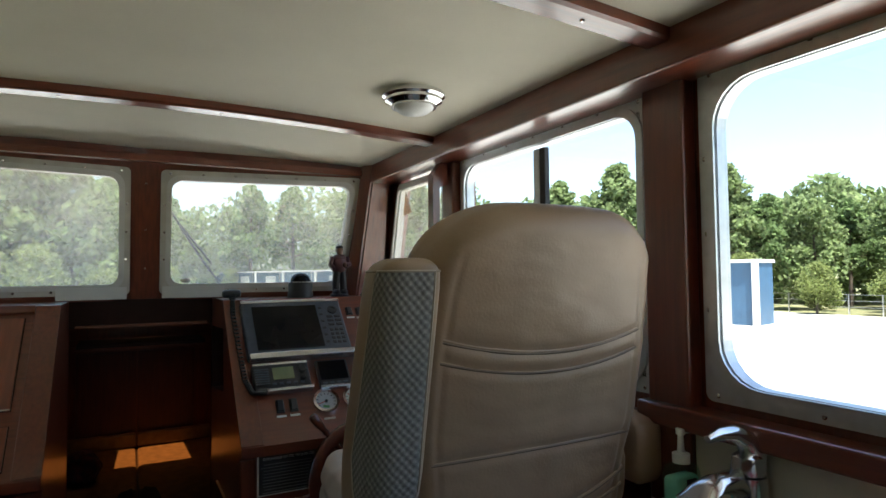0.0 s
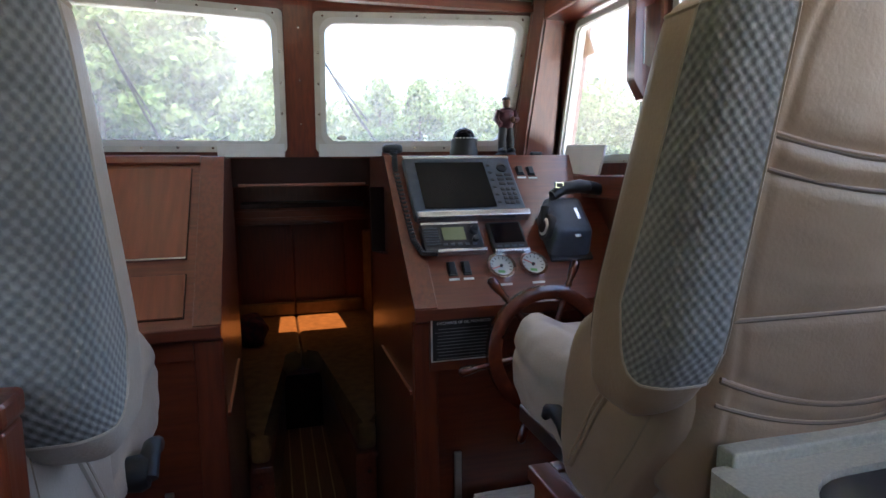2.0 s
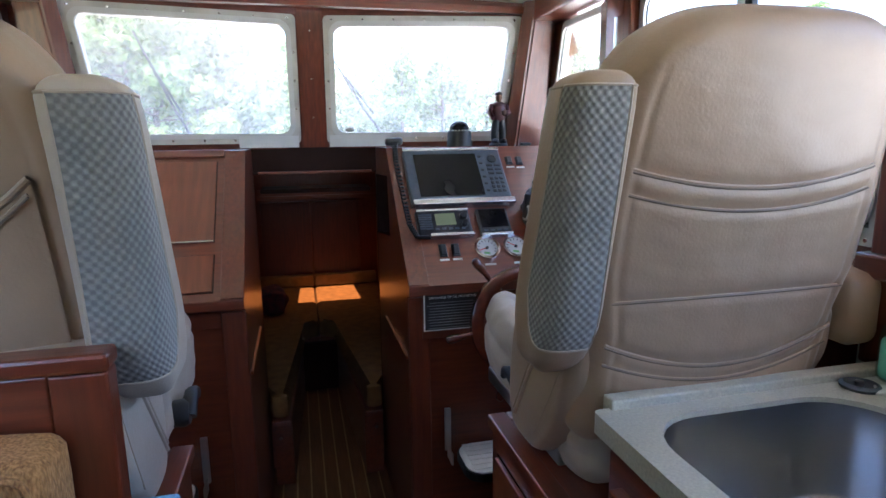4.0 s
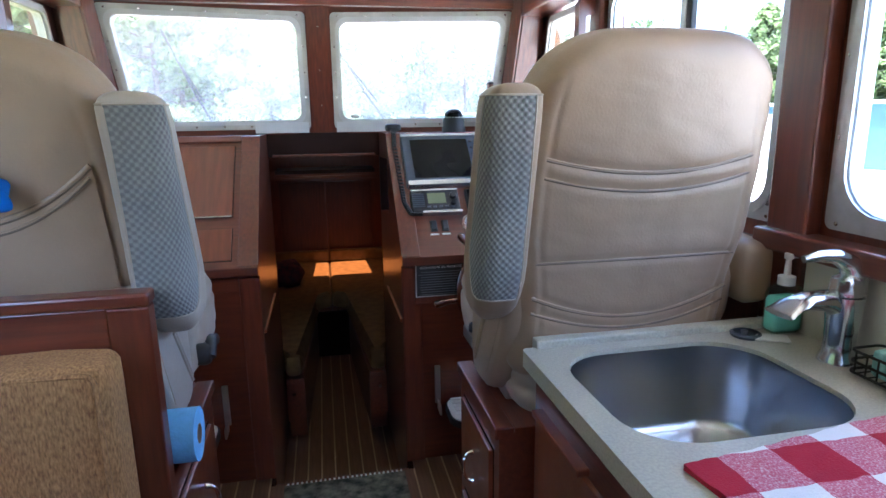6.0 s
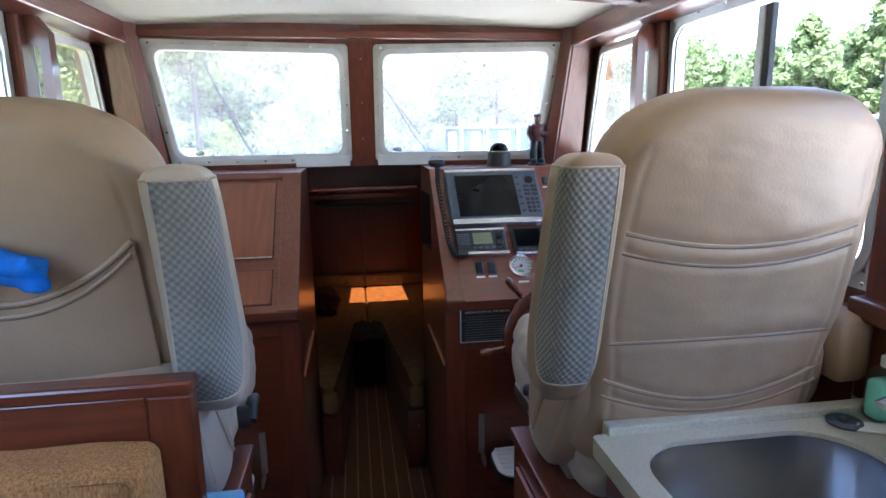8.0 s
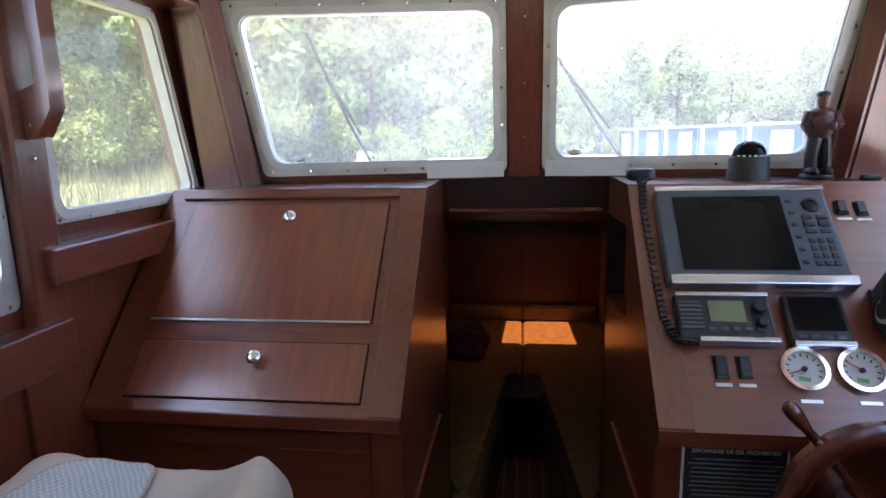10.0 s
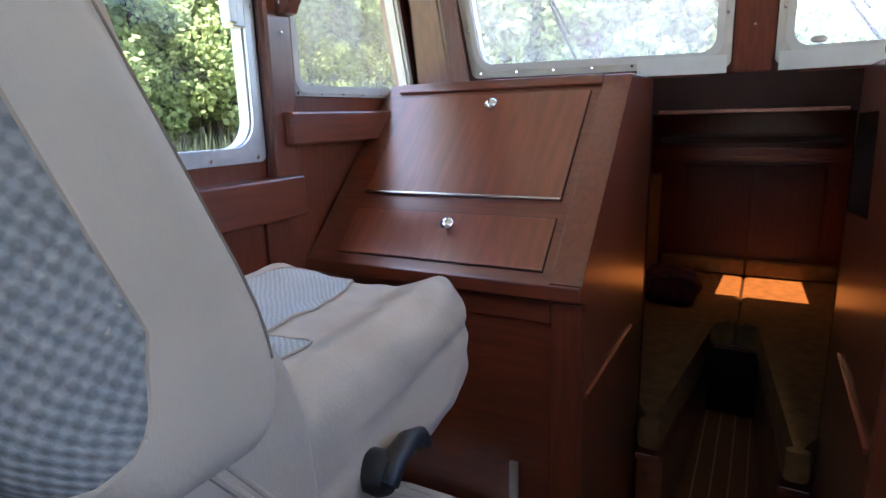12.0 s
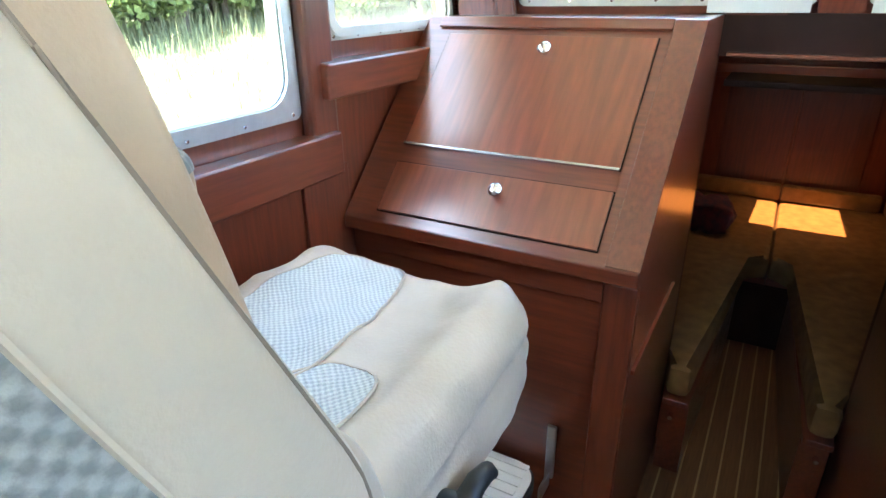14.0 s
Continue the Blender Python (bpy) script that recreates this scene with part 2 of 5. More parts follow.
def plaid_towel():
    m = bpy.data.materials.new("red_white_check_cloth")
    m.use_nodes = True
    n, l = m.node_tree.nodes, m.node_tree.links
    b = n["Principled BSDF"]
    b.inputs["Roughness"].default_value = 0.95
    tc = n.new("ShaderNodeTexCoord")
    sep = n.new("ShaderNodeSeparateXYZ")
    l.new(tc.outputs["Object"], sep.inputs[0])
    bands = []
    for axis in (0, 1):
        mu = n.new("ShaderNodeMath")
        mu.operation = "MULTIPLY"
        mu.inputs[1].default_value = 5.6
        l.new(sep.outputs[axis], mu.inputs[0])
        fr = n.new("ShaderNodeMath")
        fr.operation = "FRACT"
        l.new(mu.outputs[0], fr.inputs[0])
        gt = n.new("ShaderNodeMath")
        gt.operation = "GREATER_THAN"
        gt.inputs[1].default_value = 0.5
        l.new(fr.outputs[0], gt.inputs[0])
        bands.append(gt)
    add = n.new("ShaderNodeMath")
    l.new(bands[0].outputs[0], add.inputs[0]), l.new(bands[1].outputs[0], add.inputs[1])
    thread = n.new("ShaderNodeTexNoise")
    thread.inputs["Scale"].default_value = 300
    l.new(tc.outputs["Object"], thread.inputs["Vector"])
    half = n.new("ShaderNodeMath")
    half.operation = "MULTIPLY_ADD"
    half.inputs[1].default_value = 0.5
    l.new(add.outputs[0], half.inputs[0])
    jit = n.new("ShaderNodeMath")
    jit.operation = "MULTIPLY_ADD"
    jit.inputs[1].default_value, jit.inputs[2].default_value = 0.5, -0.25
    l.new(thread.outputs[0], jit.inputs[0]), l.new(jit.outputs[0], half.inputs[2])
    r = n.new("ShaderNodeValToRGB")
    r.color_ramp.elements[0].color, r.color_ramp.elements[1].color = (0.78, 0.76, 0.74, 1), (0.38, 0.010, 0.030, 1)
    r.color_ramp.elements[0].position, r.color_ramp.elements[1].position = 0.25, 0.8
    e = r.color_ramp.elements.new(0.52)
    e.color = (0.52, 0.13, 0.18, 1)
    l.new(half.outputs[0], r.inputs[0]), l.new(r.outputs[0], b.inputs["Base Color"])
    bp = n.new("ShaderNodeBump")
    bp.inputs["Strength"].default_value, bp.inputs["Distance"].default_value = 0.6, 0.003
    l.new(thread.outputs[0], bp.inputs["Height"]), l.new(bp.outputs[0], b.inputs["Normal"])
    return m


towel_mat = plaid_towel()
rug_mat = material("patterned_green_rug", (0.16, 0.15, 0.11), 0.98, color2=(0.010, 0.022, 0.014), vary=0.5, scale=26, bump=0.6, bscale=150)
grass_mat = material("dry_green_meadow", (0.17, 0.15, 0.075), 1.0, color2=(0.085, 0.105, 0.04), vary=0.3, scale=0.7, bump=0.5, bscale=4)
gravel_mat = material("pale_gravel", (0.52, 0.50, 0.46), 0.95, vary=0.12, scale=0.9, bump=0.4, bscale=20)
bark = material("grey_brown_bark", (0.10, 0.075, 0.055), 0.95, vary=0.3, scale=6)
leaf_a = material("mid_green_leaves", (0.25, 0.32, 0.14), 0.7, vary=0.5, scale=2.2)
leaf_b = material("dark_green_needles", (0.19, 0.27, 0.11), 0.75, vary=0.5, scale=2.2)
leaf_c = material("yellow_green_leaves", (0.28, 0.33, 0.12), 0.7, vary=0.4, scale=2.2)
for leafy in (leaf_a, leaf_b, leaf_c):      # leaves let part of the light through
    n, l = leafy.node_tree.nodes, leafy.node_tree.links
    b = n["Principled BSDF"]
    b.inputs["Specular IOR Level"].default_value = 0.2
    tr = n.new("ShaderNodeBsdfTranslucent")
    l.new(b.inputs["Base Color"].links[0].from_socket, tr.inputs[0])
    mx = n.new("ShaderNodeMixShader")
    mx.inputs[0].default_value = 0.6
    l.new(b.outputs[0], mx.inputs[1]), l.new(tr.outputs[0], mx.inputs[2]), l.new(mx.outputs[0], n["Material Output"].inputs[0])
blue_wall = material("blue_ribbed_metal", (0.045, 0.105, 0.185), 0.5, vary=0.1, scale=2)


# ---- mesh helpers ----
def put(bm, name, mat, parent=None, label="", smooth=False):
    me = bpy.data.meshes.new(name)
    bmesh.ops.recalc_face_normals(bm, faces=bm.faces)
    bm.to_mesh(me)
    bm.free()
    me.materials.append(mat)
    if smooth:
        me.shade_smooth()
        me.set_sharp_from_angle(angle=radians(42))
    ob = new(name, me)
    if parent:
        ob.parent = parent
    if label:
        ob["label"] = label
    return ob


def part(name, bm, mat, parent, label="", smooth=False):
    return put(bm, name, mat, parent, label, smooth)


def thing(name, label, category, group="", kind=""):
    ob = new(name)
    ob.empty_display_size = 0.05
    return tagged(ob, label, category, group, kind)


def box(bm, x0, x1, y0, y1, z0, z1, bevel=0.0, fn=None):
    start = len(bm.verts)
    r = bmesh.ops.create_cube(bm, size=1)
    vs = r["verts"]
    for v in vs:
        v.co = Vector((x0 + (v.co.x + .5) * (x1 - x0), y0 + (v.co.y + .5) * (y1 - y0), z0 + (v.co.z + .5) * (z1 - z0)))
    if bevel:
        es = list({e for v in vs for e in v.link_edges})
        bmesh.ops.bevel(bm, geom=es, offset=bevel, segments=2, affect="EDGES", profile=0.5)
    if fn:
        bm.verts.ensure_lookup_table()
        for v in bm.verts[start:] if not bevel else bm.verts:
            v.co = fn(v.co)
    return bm


def boxes(*list_of, bevel=0.0, fn=None):
    bm = bmesh.new()
    for b in list_of:
        box(bm, *b, bevel=bevel)
    if fn:
        for v in bm.verts:
            v.co = fn(v.co)
    return bm


def soft_box(sx, sy, sz, r, n=10, fn=None, ease=1.5):
    """A cushion-like box with rounded edges, centred, its points then moved by fn."""
    bm = bmesh.new()
    bmesh.ops.create_cube(bm, size=2)
    bmesh.ops.subdivide_edges(bm, edges=bm.edges, cuts=n, use_grid_fill=True)
    h = Vector((sx / 2, sy / 2, sz / 2))
    for v in bm.verts:
        p = Vector([math.copysign(1 - (1 - abs(c)) ** ease, c) * h[i] for i, c in enumerate(v.co)])
        core = Vector([max(-h[i] + r, min(h[i] - r, p[i])) for i in range(3)])
        d = p - core
        v.co = core + d.normalized() * r if d.length > 1e-6 else p
        if fn:
            v.co = fn(v.co)
    return bm


def prism(poly, axis, a, b, bevel=0.0):
    """A flat polygon in the two other axes (x, y, z order), drawn out along axis from a to b."""
    bm = bmesh.new()
    k = "xyz".index(axis)

    def at(p, c):
        q = list(p)
        q.insert(k, c)
        return bm.verts.new(q)
    lo, hi = [at(p, a) for p in poly], [at(p, b) for p in poly]
    n = len(poly)
    bm.faces.new(lo), bm.faces.new(hi[::-1])
    for i in range(n):
        bm.faces.new((lo[i], lo[(i + 1) % n], hi[(i + 1) % n], hi[i]))
    if bevel:
        bmesh.ops.bevel(bm, geom=bm.edges[:], offset=bevel, segments=2, affect="EDGES", profile=0.5)
    return bm


def tube(pts, r, seg=8, bm=None, closed=False, taper=None):
    bm = bm or bmesh.new()
    rings = []
    n = len(pts)
    for i, p in enumerate(pts):
        p = Vector(p)
        a, b = (pts[(i - 1) % n], pts[(i + 1) % n]) if closed else (pts[max(i - 1, 0)], pts[min(i + 1, n - 1)])
        d = (Vector(b) - Vector(a)).normalized()
        up = Vector((0, 0, 1)) if abs(d.z) < 0.9 else Vector((1, 0, 0))
        s = d.cross(up).normalized()
        u = s.cross(d)
        rr = r * (taper[i] if taper else 1)
        rings.append([bm.verts.new(p + (s * math.cos(t) + u * math.sin(t)) * rr) for t in [2 * math.pi * k / seg for k in range(seg)]])
    for i in range(n if closed else n - 1):
        a, b = rings[i], rings[(i + 1) % n]
        for k in range(seg):
            bm.faces.new((a[k], a[(k + 1) % seg], b[(k + 1) % seg], b[k]))
    if not closed:
        bm.faces.new(rings[0][::-1]), bm.faces.new(rings[-1])
    return bm


def lathe(profile, seg=24, m=None, bm=None):
    """profile: (radius, height) rows, turned about z, then moved by the matrix m."""
    bm = bm or bmesh.new()
    start = len(bm.verts)
    rings = []
    for r, z in profile:
        rings.append([bm.verts.new((r * math.cos(2 * math.pi * k / seg), r * math.sin(2 * math.pi * k / seg), z)) for k in range(seg)])
    for a, b in zip(rings, rings[1:]):
        for k in range(seg):
            bm.faces.new((a[k], a[(k + 1) % seg], b[(k + 1) % seg], b[k]))
    bm.faces.new(rings[0][::-1]), bm.faces.new(rings[-1])
    if m:
        bm.verts.ensure_lookup_table()
        for v in bm.verts[start:]:
            v.co = m @ v.co
    return bm


def round_loop(u0, u1, v0, v1, r, n=7):
    out = []
    for cu, cv, a0 in ((u1 - r, v1 - r, 0), (u0 + r, v1 - r, 90), (u0 + r, v0 + r, 180), (u1 - r, v0 + r, 270)):
        for i in range(n):
            a = radians(a0 + 90 * i / (n - 1))
            out.append((cu + r * math.cos(a), cv + r * math.sin(a)))
    return out


def ring(outer, inner, w0, w1, fn):
    """A flat frame between two loops of equal length, from depth w0 to w1, placed by fn(u, v, w)."""
    bm = bmesh.new()
    n = len(outer)
    vs = [[bm.verts.new(fn(u, v, w)) for u, v in loop] for loop, w in ((outer, w0), (outer, w1), (inner, w1), (inner, w0))]
    for a, b in ((0, 1), (1, 2), (2, 3), (3, 0)):
        for i in range(n):
            j = (i + 1) % n
            bm.faces.new((vs[a][i], vs[a][j], vs[b][j], vs[b][i]))
    return bm


def sheet(loop, w0, w1, fn):
    bm = bmesh.new()
    a, b = [bm.verts.new(fn(u, v, w0)) for u, v in loop], [bm.verts.new(fn(u, v, w1)) for u, v in loop]
    bm.faces.new(a[::-1]), bm.faces.new(b)
    for i in range(len(loop)):
        j = (i + 1) % len(loop)
        bm.faces.new((a[i], a[j], b[j], b[i]))
    return bm


def pierced(us, vs, holes, w0, w1, fn):
    """A slab with rectangular openings through it. us, vs: the grid lines; holes: cells (i, j) left out."""
    bm = bmesh.new()
    grid = {}

    def at(i, j, k):
        if (i, j, k) not in grid:
            grid[i, j, k] = bm.verts.new(fn(us[i], vs[j], (w0, w1)[k]))
        return grid[i, j, k]
    solid = {(i, j) for i in range(len(us) - 1) for j in range(len(vs) - 1)} - set(holes)
    for i, j in solid:
        for k in (0, 1):
            bm.faces.new([at(*c, k) for c in ((i, j), (i + 1, j), (i + 1, j + 1), (i, j + 1))])
        for di, dj, a, b in ((-1, 0, (0, 0), (0, 1)), (1, 0, (1, 0), (1, 1)), (0, -1, (0, 0), (1, 0)), (0, 1, (0, 1), (1, 1))):
            if (i + di, j + dj) not in solid:
                bm.faces.new((at(i + a[0], j + a[1], 0), at(i + b[0], j + b[1], 0), at(i + b[0], j + b[1], 1), at(i + a[0], j + a[1], 1)))
    return bm


def screw(bm, p, d, r=0.005):
    m = Matrix.Translation(p) @ Vector(d).to_track_quat("Z", "Y").to_matrix().to_4x4()
    return lathe([(r, 0), (r, 0.002), (r * 0.6, 0.0035)], 8, m, bm)


def words(name, text, size, m, mat, parent):
    c = bpy.data.curves.new(name, "FONT")
    c.body, c.size, c.align_x, c.align_y, c.extrude = text, size, "CENTER", "CENTER", 0.0004
    tmp = bpy.data.objects.new("tmp_text", c)
    scene.collection.objects.link(tmp)
    me = bpy.data.meshes.new_from_object(tmp.evaluated_get(bpy.context.evaluated_depsgraph_get()))
    bpy.data.objects.remove(tmp)
    me.transform(m)
    me.materials.clear()
    me.materials.append(mat)
    ob = new(name, me)
    ob.parent = parent
    return ob


# ---- the wheelhouse shell ----
HALF = 1.10
FLOOR = 0.0
CEIL = 2.06
AFT, FORE = -3.2, 2.85


def front_y(x, z):
    return 2.85 - 0.15 * abs(x) - 0.17 * (z - 1.445)


STEP, LOW = 1.99, -0.22     # the sole drops one step at the consoles
floor = put(boxes((-HALF, HALF, AFT, STEP - .012, -0.06, -0.004), (.286, HALF, STEP - .012, 2.05, -.06, -.004), (-HALF, -.286, STEP - .012, 2.05, -.06, -.004), (-HALF, HALF, STEP - .1, 5.05, LOW - .06, LOW - .004)), "floor", gap_dark)
tagged(floor, "dark teak cabin sole with pale holly strips", "floor", kind="structure")
ceil_bm = bmesh.new()
cols = [-HALF - .05 + i * (2 * HALF + .1) / 12 for i in range(13)]


def camber(x):
    return CEIL + 0.045 * (1 - (x / HALF) ** 2)


lo = [[ceil_bm.verts.new((x, y, camber(x))) for x in cols] for y in (AFT, 2.60, 2.86)]
hi = [[ceil_bm.verts.new((x, y, camber(x) + 0.06)) for x in cols] for y in (AFT, 2.60, 2.86)]
for j in (0, 1):
    for i in range(12):
        ceil_bm.faces.new((lo[j][i], lo[j][i + 1], lo[j + 1][i + 1], lo[j + 1][i]))
        ceil_bm.faces.new((hi[j][i], hi[j + 1][i], hi[j + 1][i + 1], hi[j][i + 1]))
tagged(put(ceil_bm, "ceiling", headliner, smooth=True), "cream padded headliner with slight camber", "ceiling", kind="structure")

# roof that keeps the sun out above the headliner
tagged(put(boxes((-HALF - .25, HALF + .25, AFT - .2, 2.95, 2.19, 2.23), bevel=0.01), "roof", white_frame), "white wheelhouse roof overhang", "roof", kind="structure")
tagged(put(pierced([-HALF - .05, -.3, .3, HALF + .05], [-.06, 1.30, 1.85, 2.19], {(1, 1)}, AFT - .06, AFT, lambda u, v, w: Vector((u, w, v))), "wall_aft", wood_z), "varnished wooden aft bulkhead", "wall", kind="structure")

# side walls with a quarter light, a sliding window and a long window each
US = [AFT, -0.62, 0.765, 0.94, 1.866, 1.995, 2.62, 2.75]
VS = [-0.06, 1.255, 1.42, 1.985, 2.19]
SIDE_HOLES = {(1, 1), (1, 2), (3, 1), (3, 2), (5, 2)}


def side_fn(sign):
    def fn(u, v, w):
        if u > 2.5:
            u -= 0.27 * max(0, v - 1.42)
        return Vector((sign * (HALF - w), u, v))
    return fn


for sign, name in ((1, "wall_starboard"), (-1, "wall_port")):
    tagged(put(pierced(US, VS, SIDE_HOLES, -0.05, 0.0, side_fn(sign)), name, wood_z), "varnished mahogany cabin side with window openings", "wall", kind="structure")


# front wall with two windows
def front_fn(u, v, w):
    """The openings narrow a little towards the sill."""
    if 0.09 < abs(u) < 1.0:
        u = math.copysign(0.095 + (abs(u) - 0.095) * (1 - 0.135 * (1.98 - v)), u)
    return Vector((u, front_y(u, v) - w, v))


tagged(put(pierced([-1.12, -0.915, -0.085, 0.0, 0.085, 0.915, 1.12], [1.44, 1.49, 1.99, 2.19], {(1, 1), (4, 1)}, -0.04, 0.0, front_fn), "wall_front", wood_x), "varnished windscreen bulkhead with two openings", "wall", kind="structure")


def window(name, rect, r, fn, label, frame_mat, pane_mat, border=0.05, snaps=True, slant=0.0, pane_w=-0.02, seal_mat=None):
    """Frame with rounded corners, rubber seal, pane and fixings; slant leans the forward edge."""
    u0, u1, v0, v1 = rect
    seal_mat = seal_mat or (white_frame if frame_mat is vinyl else alu)
    win = tagged(new(name), label, "window", kind="structure")

    def lean(loop):
        if not slant:
            return loop
        return [(u - slant * max(0, v - v0) * max(0, (u - u0) / (u1 - u0)), v) for u, v in loop]
    out, inn = lean(round_loop(u0 - border, u1 + border, v0 - border, v1 + border, 0.02)), lean(round_loop(u0, u1, v0, v1, r))
    part("window_frame", ring(out, inn, 0.002, 0.012, fn), frame_mat, win, smooth=True)
    inn2 = lean(round_loop(u0 + .008, u1 - .008, v0 + .008, v1 - .008, r - .004))
    lip = lean(round_loop(u0 - .014, u1 + .014, v0 - .014, v1 + .014, r + .008))
    part("bead", ring(lip, inn2, 0.012, 0.018, fn), alu if frame_mat is not vinyl else white_frame, win, smooth=True)
    part("seal", ring(inn, inn2, -0.03, 0.003, fn), seal_mat, win)
    pane = part("pane", sheet(inn, pane_w - .003, pane_w, fn), pane_mat, win)
    pane.visible_shadow = False
    if snaps:
        bm = bmesh.new()
        for k in range(7):
            for a, b in (((u0 + (u1 - u0) * k / 6), v0 - border * .55), ((u0 + (u1 - u0) * k / 6), v1 + border * .55)):
                (a, b), = lean([(a, b)])
                p = fn(a, b, 0.012)
                screw(bm, p, fn(a, b, 0.1) - fn(a, b, 0.0), 0.0055)
        for k in range(1, 4):
            for a in (u0 - border * .55, u1 + border * .55):
                (c, d), = lean([(a, v0 + (v1 - v0) * k / 4)])
                screw(bm, fn(c, d, 0.012), fn(c, d, 0.1) - fn(c, d, 0.0), 0.0055)
        part("snap_fasteners", bm, chrome, win)
    return win


w1 = window("window_1", (-0.902, -0.095, 1.502, 1.98), 0.05, front_fn, "windscreen pane under a hazy clear vinyl cover", vinyl, vinyl_clear, border=0.036, pane_w=0.004)
w2 = window("window_2", (0.095, 0.902, 1.502, 1.98), 0.05, front_fn, "windscreen pane under a hazy clear vinyl cover", vinyl, vinyl_clear, border=0.036, pane_w=0.004)
# folded lower hems of the vinyl covers, and the small oval drains
for w, s in ((w1, -1), (w2, 1)):
    bm = bmesh.new()
    a, b = sorted((s * 0.07, s * 0.33))
    box(bm, a, b, 0, 1, 1.447, 1.50)
    for v in bm.verts:
        v.co.y = front_y(v.co.x, v.co.z) - 0.013 - 0.006 * (v.co.y < .5)
    part("hem", bm, paper, w, "off-white folded hem")
    bm = lathe([(0.022, 0), (0.022, 0.004), (0.012, 0.006)], 14, Matrix.Translation(front_fn(s * 0.80 if s < 0 else 0.17, 1.525, 0.006)) @ pose(0, 0, 0, 90) @ Matrix.Diagonal((1, 0.45, 1, 1)))
    part("drain_badge", bm, steel, w)

names = iter(range(3, 20))
for sign, side in ((1, "starboard"), (-1, "port")):
    fn = side_fn(sign)
    flat = lambda u, v, w, s=sign: Vector((s * (HALF - w), u, v))
    quarter = window(f"window_{next(names)}", (2.02, 2.622, 1.427, 1.955), 0.035, flat, "quarter light under a hazy clear vinyl cover", vinyl, vinyl_side, border=0.022, slant=0.27, pane_w=0.004)
    if sign > 0:
        part("patch", prism([(2.36, 1.83), (2.455, 1.825), (2.425, 1.935)], "x", 1.1, 1.104), tan_film, quarter, "small tan triangular patch on the pane")
    a = window(f"window_{next(names)}", (0.955, 1.850, 1.268, 1.962), 0.075, flat, "sliding side window in an aluminium frame", alu, glass, border=0.03)
    # meeting stiles of the slider
    part("stile", boxes((0, 0.02, 1.395, 1.425, 1.29, 1.945), bevel=0.003, fn=lambda c, s=sign: Vector((s * (HALF + .004 + c.x), c.y, c.z))), alu, a)
    part("stile", boxes((0, 0.02, 1.365, 1.393, 1.29, 1.945), bevel=0.003, fn=lambda c, s=sign: Vector((s * (HALF + .004 + c.x), c.y, c.z))), rubber, a, "black rubber stile")
    part("channel", boxes((0, 0.03, .948, .966, 1.275, 1.955), bevel=.003, fn=lambda c, s=sign: Vector((s * (HALF - .012 + c.x), c.y, c.z))), rubber, a, "black rubber channel at the aft edge")
    if sign < 0:
        part("latch", boxes((-0.008, 0.03, 1.795, 1.835, 1.56, 1.65), (0.01, 0.045, 1.775, 1.80, 1.565, 1.645), bevel=0.004, fn=lambda c: Vector((-HALF + c.x, c.y, c.z))), alu, a)
    window(f"window_{next(names)}", (-0.60, 0.745, 1.285, 1.965), 0.10, flat, "large fixed side window in an aluminium frame", alu, glass, border=0.032)

